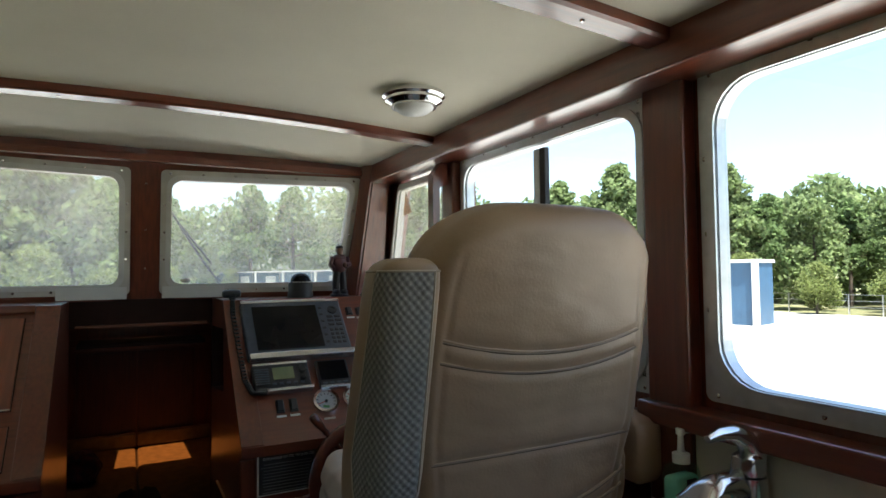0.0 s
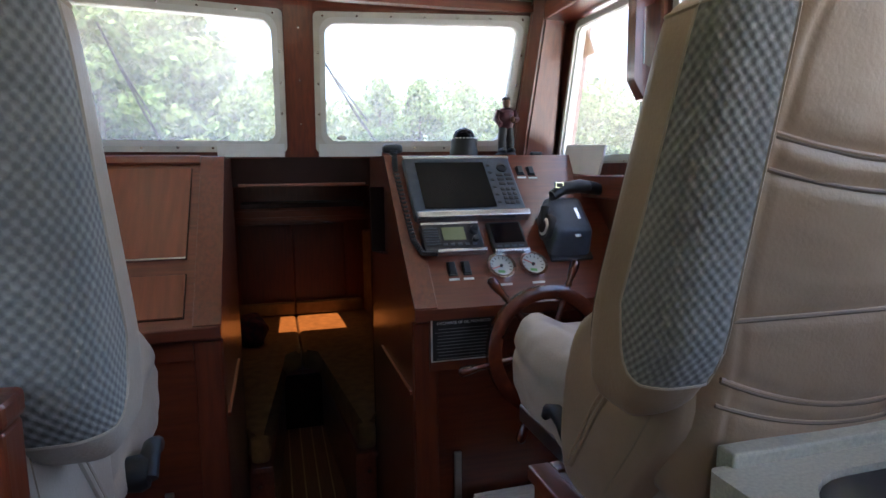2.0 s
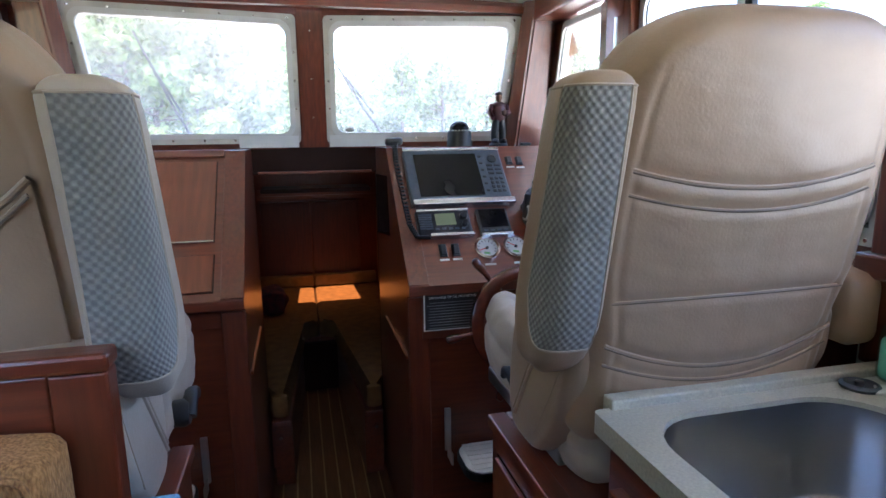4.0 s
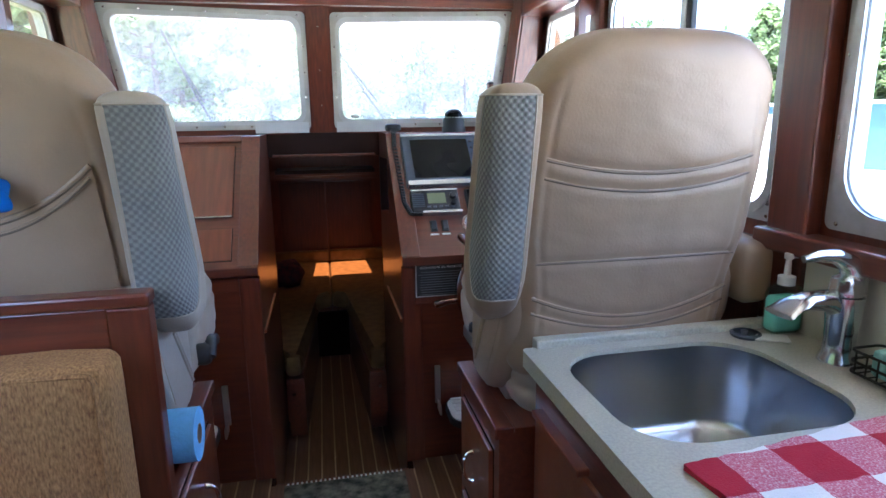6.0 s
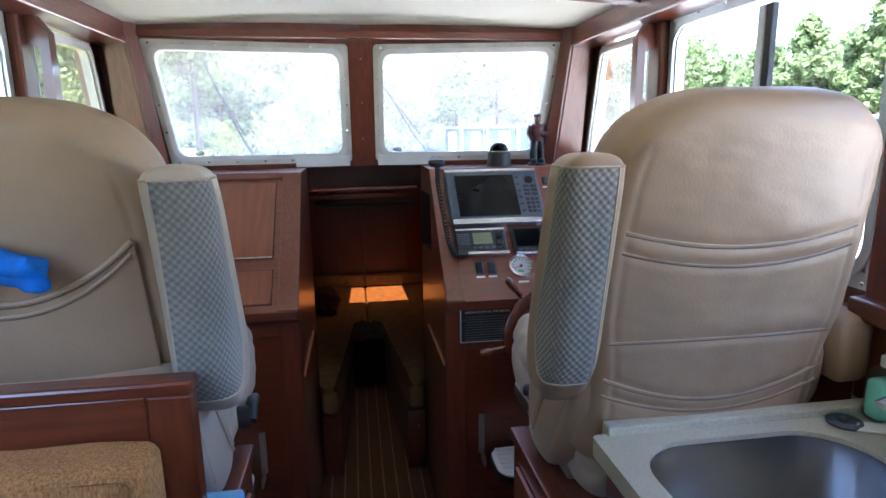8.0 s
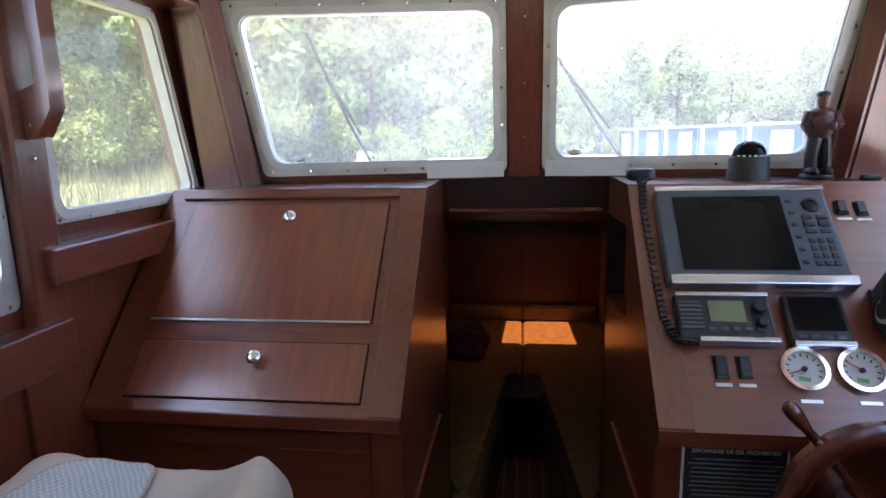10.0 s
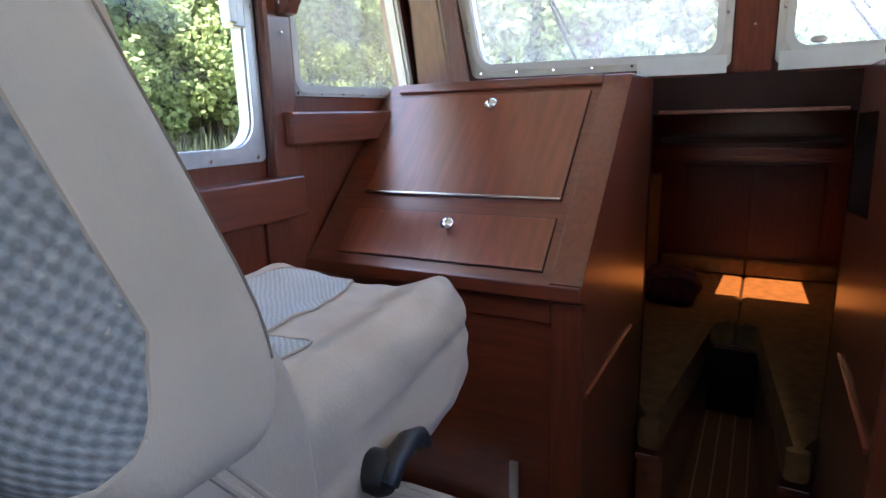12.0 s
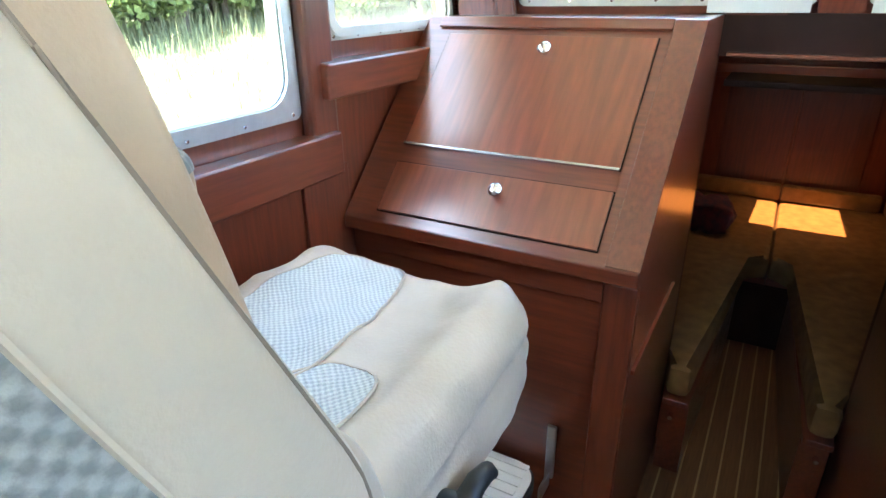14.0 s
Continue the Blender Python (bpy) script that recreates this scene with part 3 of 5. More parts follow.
# corner posts, mullion, headers, rails
for sign, s in ((1, "starboard"), (-1, "port")):
    bm = bmesh.new()
    quad = ((0.928, 0.0), (0.968, -0.055), (1.055, -0.05), (1.095, 0.08), (0.945, 0.06))
    lo, hi = [], []
    for a, b in quad:
        lo.append(bm.verts.new((sign * (a - (.052 if a < 1 else 0)), 2.705 + b - .03, 1.40)))
        hi.append(bm.verts.new((sign * (a + .005), 2.595 + b - .03, 2.08)))
    n = len(quad)
    for i in range(n):
        bm.faces.new((lo[i], lo[(i + 1) % n], hi[(i + 1) % n], hi[i]))
    bm.faces.new(lo), bm.faces.new(hi)
    bmesh.ops.bevel(bm, geom=bm.edges[:], offset=0.008, segments=2, affect="EDGES")
    tagged(put(bm, "trim_corner_post", wood_z), "raked varnished corner post beside the windscreen", "post", kind="structure")
    x0, x1 = sorted((sign * 0.965, sign * 1.10))
    tagged(put(boxes((x0, x1, AFT, 2.60, 1.985, 2.085), bevel=0.006), "trim_header", wood_y), "varnished header beam along the cabin side", "beam", kind="structure")
    # posts between the windows
    x0, x1 = sorted((sign * 1.055, sign * 1.10))
    bm = boxes((x0, x1, 0.795, 0.915, 1.0, 1.99), bevel=0.006)
    tagged(put(bm, "trim_window_post", wood_z), "varnished post between the side windows", "post", kind="structure")
    x0, x1 = sorted((sign * 1.06, sign * 1.10))
    tagged(put(boxes((x0, x1, 1.885, 1.988, 1.15, 1.99), bevel=0.014), "trim_window_post", wood_z), "varnished post behind the quarter light", "post", kind="structure")
    # sill boards
    x0, x1 = sorted((sign * 1.035, sign * 1.10))
    tagged(put(boxes((x0, x1, 1.93, 2.56, 1.275, 1.362), bevel=0.006), "trim_sill", wood_y), "varnished sill board under the quarter light", "sill", kind="structure")
    x0, x1 = sorted((sign * 1.04, sign * 1.10))
    tagged(put(boxes((x0, x1, 0.92 if sign > 0 else 0.9, 1.97, 1.085, 1.195), bevel=0.006), "trim_sill", wood_y), "varnished sill board under the side window", "sill", kind="structure")
    x0, x1 = sorted((sign * 1.03, sign * 1.10))
    tagged(put(boxes((x0, x1, AFT, 0.93, 1.185, 1.235), bevel=0.006), "trim_sill", wood_y), "varnished sill board under the long window", "sill", kind="structure")
    # upright batten on the lower panelling
    x0, x1 = sorted((sign * 1.088, sign * 1.10))
    tagged(put(boxes((x0, x1, 1.86, 2.04, 0.4, 1.09), bevel=0.003), "trim_panel", wood_z), "varnished panel batten on the cabin side", "panel", kind="structure")
    # grab handle on the window post
    h = thing("grab_handle", "wooden grab handle on the window post", "handle", group="grab handles by the windscreen")
    bm = bmesh.new()
    prof = [(1.058, 1.99), (1.03, 1.985), (0.992, 1.935), (0.992, 1.665), (1.03, 1.605), (1.058, 1.60), (1.058, 1.70), (1.022, 1.715), (1.022, 1.885), (1.058, 1.90)]
    lo = [bm.verts.new((sign * a, 1.928, b)) for a, b in prof]
    hi = [bm.verts.new((sign * a, 1.972, b)) for a, b in prof]
    n = len(prof)
    for q in ((0, 1, 8, 9), (1, 2, 8), (2, 3, 7, 8), (3, 4, 7), (4, 5, 6, 7)):
        bm.faces.new([lo[i] for i in q]), bm.faces.new([hi[i] for i in reversed(q)])
    for i in range(n):
        j = (i + 1) % n
        bm.faces.new((lo[i], lo[j], hi[j], hi[i]))
    bmesh.ops.bevel(bm, geom=[e for e in bm.edges if len(e.link_faces) == 2 and e.calc_face_angle(0) > 0.6], offset=0.006, segments=2, affect="EDGES")
    part("grip", bm, wood_z, h, smooth=True)
    for at, way in (((sign * 1.045, 1.9275, 1.63), (0, -1, 0)), ((sign * 1.057, 1.94, 1.56), (-sign, 0, 0))):
        bm = bmesh.new()
        screw(bm, at, way)
        part("screw", bm, chrome, h)

bm = bmesh.new()
box(bm, -0.056, 0.056, 0, 1, 1.446, 2.08)
for v in bm.verts:
    v.co.y = front_y(0, v.co.z) - (0.03 if v.co.y < .5 else -0.02)
bmesh.ops.bevel(bm, geom=bm.edges[:], offset=0.006, segments=2, affect="EDGES")
mull = tagged(put(bm, "trim_mullion", wood_z), "varnished mullion between the windscreen panes", "post", kind="structure")
bm = bmesh.new()
for z in (1.58, 1.75, 1.95):
    screw(bm, (0, front_y(0, z) - 0.03, z), (0, -1, -0.17), 0.004)
part("screws", bm, chrome, mull)
bm = bmesh.new()
box(bm, -0.99, 0.99, 0, 1, 2.022, 2.05)
for v in bm.verts:
    v.co = Vector((v.co.x, front_y(v.co.x, 2.04) - (0.028 if v.co.y < .5 else -0.01), v.co.z))
tagged(put(bm, "trim_front_header", wood_x), "thin varnished strip above the windscreen", "beam", kind="structure")

for y in (1.90, 0.78, -0.4, -1.5):
    bm = bmesh.new()
    xs = [-0.97 + i * 1.94 / 14 for i in range(15)]
    rows = []
    for dy, dz in ((-0.035, 0.01), (-0.035, -0.022), (-0.028, -0.028), (0.028, -0.028), (0.035, -0.022), (0.035, 0.01)):
        rows.append([bm.verts.new((x, y + dy, camber(x) + dz)) for x in xs])
    for a, b in zip(rows, rows[1:]):
        for i in range(14):
            bm.faces.new((a[i], a[i + 1], b[i + 1], b[i]))
    beam = tagged(put(bm, "trim_ceiling_beam", wood_x), "varnished batten across the headliner", "beam", kind="structure")
    bm = bmesh.new()
    for x in (-0.75, -0.25, 0.2, 0.75):
        screw(bm, (x, y, camber(x) - 0.028), (0, 0, -1), 0.005)
    part("screws", bm, chrome, beam)

# ---- outside ----
def ground_z(x, y):
    rise = max(0.0, min(1.0, (-x - 5) / 14)) * max(0.0, min(1.0, (y + 30) / 20))
    return -1.75 + 2.2 * rise * rise * (3 - 2 * rise)


gb = bmesh.new()
gx = [-900, -300, -120, -60, -40, -30, -24, -20, -16, -13, -10, -8, -6, -5, -3, 0, 4, 10, 25, 60, 120, 300, 900]
gy = [-900, -200, -60, -30, -15, -5, 0, 5, 10, 15, 20, 26, 32, 40, 55, 80, 150, 400, 900]
gv = [[gb.verts.new((x, y, ground_z(x, y))) for x in gx] for y in gy]
for j in range(len(gy) - 1):
    for i in range(len(gx) - 1):
        gb.faces.new((gv[j][i], gv[j][i + 1], gv[j + 1][i + 1], gv[j + 1][i]))
ground = tagged(put(gb, "ground", grass_mat, smooth=True), "dry summer meadow around the yard", "ground", kind="structure")
yard = put(boxes((-1.5, 46, -30, 34, -1.80, -1.735)), "yard", gravel_mat)
tagged(yard, "sunlit pale gravel yard", "ground", kind="structure")


def leaf_cloud(rng, centres, count, size, bm):
    for _ in range(count):
        c, rad = rng.choice(centres)
        d = Vector((rng.gauss(0, 1), rng.gauss(0, 1), rng.gauss(0, .8))).normalized() * rad * (0.45 + 0.6 * rng.random())
        p = Vector(c) + d
        up = Vector((rng.gauss(0, 1), rng.gauss(0, 1), rng.gauss(0, 1) + .4)).normalized()
        a = up.cross(Vector((rng.gauss(0, 1), rng.gauss(0, 1), rng.gauss(0, 1)))).normalized()
        b = up.cross(a)
        s = size * (0.6 + 0.8 * rng.random())
        q = [bm.verts.new(p + v) for v in (a * s, b * s * .7, -a * s, -b * s * .7)]
        bm.faces.new(q)
    return bm


def tree(name, label, seed, height, spread, mat, pine):
    rng = random.Random(seed)
    t = thing(name, label, "tree", group="trees round the yard")
    lean = [rng.uniform(-.3, .3), rng.uniform(-.3, .3)]
    pts = [(lean[0] * k * k, lean[1] * k * k, height * .92 * k) for k in (0, .2, .4, .6, .8, 1)]
    bm = tube(pts, height * 0.017, 7, taper=[1.3, 1, .85, .65, .4, .12])
    centres = []
    for k in range(34 if pine else 30):
        h = (0.36 if pine else 0.16) + (0.64 if pine else 0.82) * rng.random()
        wide = spread * ((1.05 - h) * 1.9 if pine else (math.sin(min(1, h * 1.05) * math.pi * .62 + .5) + .1) * (1.12 - h) ** .45)
        a = rng.uniform(0, 2 * math.pi)
        r = wide * (0.35 + .6 * rng.random())
        base = Vector((lean[0] * h * h, lean[1] * h * h, height * h * .92))
        tip = base + Vector((math.cos(a) * r, math.sin(a) * r, height * .06 * rng.random()))
        tube([base, base.lerp(tip, .5) + Vector((0, 0, .1)), tip], height * .005, 4, bm, taper=[1, .7, .3])
        centres.append((tip, spread * ((0.16 + .26 * rng.random()) if pine else (0.22 + .30 * rng.random()))))
    centres.append((pts[-1], spread * .3))
    part("trunk", bm, bark, t)
    part("crown", leaf_cloud(rng, centres, 5200, height * 0.021, bmesh.new()), mat, t)
    return t


kinds = [tree("pine_tree", "tall pine tree at the edge of the yard", 3, 15, 3.9, leaf_b, True), tree("broadleaf_tree", "full green broadleaf tree at the edge of the yard", 5, 12, 3.6, leaf_a, False),
         tree("young_tree", "bright green young tree at the edge of the meadow", 8, 7, 2.8, leaf_c, False), tree("pine_tree", "slender pine tree at the edge of the yard", 12, 16, 3.6, leaf_a, True)]
rng = random.Random(21)
spots = []
for k in range(44):      # far wood beyond the starboard yard and round the bow
    a = radians(-14 + k * 2.6 + rng.uniform(-.9, .9))
    d = rng.uniform(54, 66)
    spots.append((d * math.cos(a), d * math.sin(a), rng.choice((0, 1, 1, 3)), rng.uniform(.78, 1.02)))
    if a > radians(56):      # the wood lies farther off past the shed
        spots[-1] = (1.75 * spots[-1][0], 1.75 * spots[-1][1], spots[-1][2], spots[-1][3] * 1.55)
for k in range(10, 30):      # nearer fringe in front
    a = radians(66 + k * 2.4 + rng.uniform(-.8, .8))
    d = rng.uniform(38, 46)
    spots.append((d * math.cos(a), d * math.sin(a), rng.choice((1, 1, 2, 1)) if k < 13 else rng.choice((1, 0, 3)), rng.uniform(.62, .82) + (k > 12) * .2))
for k in range(26):      # bank to port
    y = -14 + k * 1.8 + rng.uniform(-.5, .5)
    spots.append((-19 - rng.uniform(0, 6), y, rng.choice((1, 2, 1, 3)), rng.uniform(.75, 1.1)))
for k in range(22):      # bright young growth along the foot of the bank wood
    spots.append((-16.2 - rng.uniform(0, 2.2), -10 + k * 1.9 + rng.uniform(-.6, .6), 2, rng.uniform(.45, .85)))
for k in range(30):      # undergrowth before the wood
    a = radians(-12 + k * 5.2)
    d = rng.uniform(50, 53) if a < radians(68) else rng.uniform(33, 37)
    if radians(56) < a < radians(90):
        d = rng.uniform(92, 96)
    spots.append((d * math.cos(a), d * math.sin(a), 2, rng.uniform(.5, .8)))
used = set()
for x, y, k, s in spots:
    m = Matrix.Translation((x, y, ground_z(x, y) - .1)) @ pose(0, 0, 0, 0, 0, rng.uniform(0, 360)) @ Matrix.Scale(s * (1.0 if x > 5 else 1.15), 4)
    if k not in used:
        kinds[k].matrix_world = m
        used.add(k)
    else:
        copy_thing(kinds[k], m)

# the depth of the wood behind the single trees
rng = random.Random(77)
bm = bmesh.new()
for _ in range(90000):
    a = radians(rng.uniform(-25, 205))
    port = a > radians(110)
    d = rng.uniform(66, 84) if not port else rng.uniform(32, 52)
    if radians(56) < a < radians(90):
        d *= 1.5
    far = 1.75 if radians(56) < a < radians(90) else 1.5 if radians(90) < a < radians(110) else 1.12
    top = far * (1.18 if a < radians(56) else 1.0) * (8.6 + 3.4 * noise.noise(Vector((math.cos(a) * 9, math.sin(a) * 9, 0)))) * (1.0 if not port else 1.16)
    p = Vector((d * math.cos(a), d * math.sin(a), -1.6 + top * rng.random() ** .8 + (2 if port else 0)))
    up = Vector((rng.gauss(0, 1), rng.gauss(0, 1), rng.gauss(0, 1) + .4)).normalized()
    u = up.cross(Vector((rng.gauss(0, 1), rng.gauss(0, 1), rng.gauss(0, 1)))).normalized()
    v = up.cross(u)
    q = rng.uniform(.3, .7)
    bm.faces.new([bm.verts.new(p + c) for c in (u * q, v * q * .7, -u * q, -v * q * .7)])
tagged(put(bm, "far_woods", leaf_a), "dense green woods behind the yard", "woods", kind="stuff")

# tall meadow weeds on the bank to port: one sheet of blades
rng = random.Random(4)
bm = bmesh.new()
for _ in range(46000):
    x, y = -rng.uniform(5, 20), rng.uniform(-8, 34)
    h, s = rng.uniform(.2, .6) + (.5 if rng.random() < .08 else 0), rng.uniform(.006, .016)
    z = ground_z(x, y)
    a = rng.uniform(0, 6.28)
    u = Vector((math.cos(a), math.sin(a), 0)) * s
    p = Vector((x, y, z - .05))
    q = p + Vector((rng.uniform(-.15, .15), rng.uniform(-.15, .15), h))
    bm.faces.new([bm.verts.new(c) for c in (p - u, p + u, q + u * .5, q - u * .5)])
tagged(put(bm, "meadow_grass", grass_mat), "tall dry meadow grass and weeds", "grass", kind="stuff")

# long row of blue sheds with white posts, doors and roof edge along the yard
shed = thing("storage_shed", "long low blue storage shed with white posts and roof edge", "building")
ALONG, DEEP = Vector((-.242, .970, 0)), Vector((.970, .242, 0))


def by_shed(c):
    return Vector((32.8, 22.0, c[2])) + ALONG * c[1] + DEEP * c[0]


part("wall", boxes((.25, 2.8, .1, 84, -1.75, 2.05), fn=by_shed), blue_wall, shed)
part("roof", boxes((0, 3.0, 0, 84.2, 2.05, 2.25), bevel=.03, fn=by_shed), white_frame, shed, "white roof edge")
for k in range(10):
    part("post", boxes((0, .3, 8.6 * k, 8.6 * k + .32, -1.75, 2.05), fn=by_shed), white_frame, shed, "white post")
for k in range(9):
    part("door", boxes((.19, .25, 8.6 * k + 2.6, 8.6 * k + 5.6, -1.75, 1.55), fn=by_shed), white_frame, shed, "white roller door")
for k in range(1, 9):
    part("gutter_pipe", boxes((.12, .25, 8.6 * k + 1.2, 8.6 * k + 1.32, -1.75, 2.05), fn=by_shed), steel, shed)
fence = thing("wire_fence", "low grey wire fence along the edge of the yard", "fence")
for k in range(24):
    part("post", boxes((45.9, 45.98, -18 + k * 2.2, -17.92 + k * 2.2, -1.75, -.2)), steel, fence)
for z in (-.25, -.7, -1.15):
    part("wire", boxes((45.92, 45.95, -18, 33, z, z + .03)), steel, fence)
# foredeck and bow rail seen through the windscreen
deck = put(pierced([-1.15, -0.29, 0.29, 1.15], [2.876, 4.01, 4.50, 5.6], {(1, 1)}, 1.37, 1.42, lambda u, v, w: Vector((u * (1 - max(0, v - 2.8) * .14), v, w))), "foredeck", white_frame)
tagged(deck, "white foredeck with an open hatch", "deck", kind="structure")

# smoked acrylic deck hatch
dh = thing("deck_hatch", "smoked amber acrylic deck hatch in an aluminium frame", "hatch")
flat_z = lambda u, v, w: Vector((u, v, w))
part("hatch_frame", ring(round_loop(-.33, .33, 3.97, 4.54, .05), round_loop(-.288, .288, 4.012, 4.498, .03), 1.421, 1.445, flat_z), alu, dh, smooth=True)
part("hatch_pane", sheet(round_loop(-.29, .29, 4.01, 4.50, .03), 1.424, 1.432, flat_z), hatch_amber, dh)

# wiper arms outside the windscreen
for x0, x1 in ((-0.52, -0.66), (0.35, 0.13)):
    wp = thing("windscreen_wiper", "thin dark windscreen wiper parked outside the glass", "wiper", group="windscreen wipers")
    f = lambda x, z: Vector((x, front_y(x, z) + 0.065, z))
    part("arm", tube([f(x0, 1.47), f((x0 + x1) / 2, 1.62), f(x1, 1.80)], 0.006, 6), plastic, wp)
    part("blade", tube([f(x1 + (x1 - x0) * .35, 1.93), f(x1, 1.80), f(x1 - (x1 - x0) * .7, 1.60)], 0.005, 5), rubber, wp)
    part("motor_cap", lathe([(.022, 0), (.022, .02), (.012, .03)], 12, Matrix.Translation(f(x0, 1.47)) @ pose(0, 0, 0, 90)), plastic, wp)

# ---- forward cabin below the foredeck ----
for sign, nm in ((1, "wall_berth_starboard"), (-1, "wall_berth_port")):
    pl = [(sign * 1.0, 2.89), (sign * 0.62, 5.05), (sign * 0.66, 5.05), (sign * 1.05, 2.89)]
    tagged(put(prism(pl, "z", LOW - .06, 1.372), nm, wood_y), "varnished side of the forward cabin", "wall", kind="structure")
tagged(put(boxes((-.7, .7, 5.0, 5.05, LOW - .06, 1.372)), "wall_berth_forward", wood_z), "varnished bulkhead at the head of the berth", "wall", kind="structure")
for a, b in ((-.40, -.005), (.005, .40)):
    # locker doors darkened in colour for the shade beside the hatch light
    tagged(put(boxes((a, b, 4.985, 4.999, .36, .98), bevel=.004), "trim_berth_panel", shaded_mahogany), "varnished locker door above the berth", "panel", kind="structure")
tagged(put(boxes((-.62, .62, 4.80, 4.99, 1.02, 1.05), (-.62, .62, 4.80, 4.815, 1.05, 1.10), bevel=.004), "trim_berth_shelf", wood_x), "varnished shelf above the berth", "shelf", kind="structure")
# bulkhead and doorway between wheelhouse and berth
# bulkhead coloured near black for the shade it stands in
tagged(put(pierced([-1.10, -.286, .286, 1.10], [LOW - .02, 1.325, 1.445], {(1, 0)}, 2.832, 2.875, lambda u, v, w: Vector((u, w, v))), "wall_companionway", shaded_wood), "varnished bulkhead darkened for shade, with the way to the forward berth", "wall", kind="structure")
tagged(put(boxes((-.262, .262, 2.815, 2.834, 1.325, 1.337), bevel=.002), "trim_companionway", wood_panel), "pale varnished edge over the companionway", "trim", kind="structure")
# slide coloured near black too, its shade is in the colour
tagged(put(boxes((-.262, .262, 2.89, 3.10, 1.23, 1.25), bevel=.003), "trim_slide", shaded_wood), "hatch slide darkened for shade over the companionway", "trim", kind="structure")


def berth(sign):
    b = thing("berth", "forward berth with an olive cushion on a dark base", "berth", group="forward berths")
    poly = [(sign * .001, 4.98), (sign * .60, 4.98), (sign * .93, 2.93), (sign * .272, 2.93), (sign * .272, 2.735), (sign * .185, 2.735), (sign * .125, 3.93), (sign * .001, 3.93)]
    inner = [(sign * .001, 4.97), (sign * .59, 4.97), (sign * .92, 2.94), (sign * .268, 2.94), (sign * .268, 2.72), (sign * .178, 2.72), (sign * .113, 3.945), (sign * .001, 3.945)]
    floorline = [(a, b + (.05 if b < 2.8 else 0)) for a, b in inner]
    part("base", prism(floorline, "z", LOW, .12), wood_y, b, "dark wooden base")
    part("edge", prism(inner, "z", .12, .145, bevel=.004), wood_y, b, "rounded wooden edge under the cushion")
    part("cushion", prism(poly, "z", 0.145, 0.27, bevel=0.03), olive, b, smooth=True)
    bm = tube([(sign * .235, 2.775, .045), (sign * .235, 2.745, .045)], .009, 10)
    part("latch", bm, chrome, b)
    part("backrest", prism([(sign * .60, 4.90), (sign * .92, 2.96), (sign * .85, 2.96), (sign * .53, 4.90)], "z", .275, .93, bevel=.02), olive, b, smooth=True)
    part("headrest", prism([(sign * .004, 4.90), (sign * .52, 4.90), (sign * .52, 4.984), (sign * .004, 4.984)], "z", .275, .37, bevel=.015), olive, b, smooth=True)


berth(1), berth(-1)
# flat dark sheet in place of the recess, its shade put into colour
tagged(put(boxes((-.125, .125, 3.905, 3.935, LOW, .12)), "trim_berth_front", gap_dark), "dark panel standing in for the shaded recess between the berths", "panel", kind="structure")
# heap of dark plaid cloth on the port berth
bm = soft_box(.30, .24, .18, .07, 12, lambda p: p + Vector((-.36, 4.22, .355)) + noise.noise_vector(p * 14) * .035)
tagged(put(bm, "bundled_cloth", plaid, smooth=True), "bundled dark plaid cloth on the berth", "cloth")


# ---- sloping consoles either side of the companionway ----
def slope(x, s, n):
    return Vector((x, 2.0 + 0.70 * s - 0.714 * n, 0.95 + 0.714 * s + 0.70 * n))


def slope_fn(c):
    return slope(c.x, c.y, c.z)


def slab(x0, x1, s0, s1, n0, n1, bevel=0.0):
    return boxes((x0, x1, s0, s1, n0, n1), bevel=bevel, fn=slope_fn)


SLOPE_TOP = 0.69


def console(name, label, category, sign):
    c = thing(name, label, category)
    x0, x1 = sorted((sign * .285, sign * 1.085))
    prof = [(2.045, LOW), (2.045, .905), (2.0, .915), (2.0, .95), (2.0 + .70 * SLOPE_TOP, .95 + .714 * SLOPE_TOP), (2.83, 1.443), (2.83, LOW)]
    if sign < 0:
        part("body", prism(prof, "x", x0, x1, bevel=.004), wood_x, c)
    else:      # an open cubby in the companionway side
        part("body", prism(prof, "x", x0 + .06, x1), wood_x, c)
        notched = prof[:-1] + [(2.83, 1.315), (2.475, 1.325), (2.44, 1.07), (2.83, 1.03), prof[-1]]
        part("side_panel", prism(notched, "x", x0, x0 + .0598), wood_x, c)
    # stiles and rails of the front
    a, b = sorted((sign * .287, sign * .365))
    part("stile", boxes((a, b, 2.030, 2.046, .004, .90), bevel=.003), wood_z, c)
    a, b = sorted((sign * .366, sign * 1.08))
    part("rail", boxes((a, b, 2.032, 2.046, .845, .903), bevel=.003), wood_x, c)
    # edge strip along the slope and the trim at the companionway side
    a, b = sorted((sign * .283, sign * .36))
    part("edge_strip", slab(a, b, .004, SLOPE_TOP - .004, -.002, .004, .002), wood_y, c)
    a, b = sorted((sign * .276, sign * .286))
    part("side_trim", boxes((a, b, 2.06, 2.60, .655, .668), bevel=.002), wood_panel, c)
    return c


desk = console("chart_desk", "varnished wooden chart desk with a sloping lid and drawer", "desk", -1)


def panel_with_gap(name, x0, x1, s0, s1, parent):
    part("reveal", slab(x0 - .0032, x1 + .0032, s0 - .0032, s1 + .0032, -.001, .0012), gap_dark, parent, "dark joint round a panel")
    return part(name, slab(x0, x1, s0, s1, 0, .006, .002), wood_panel, parent)


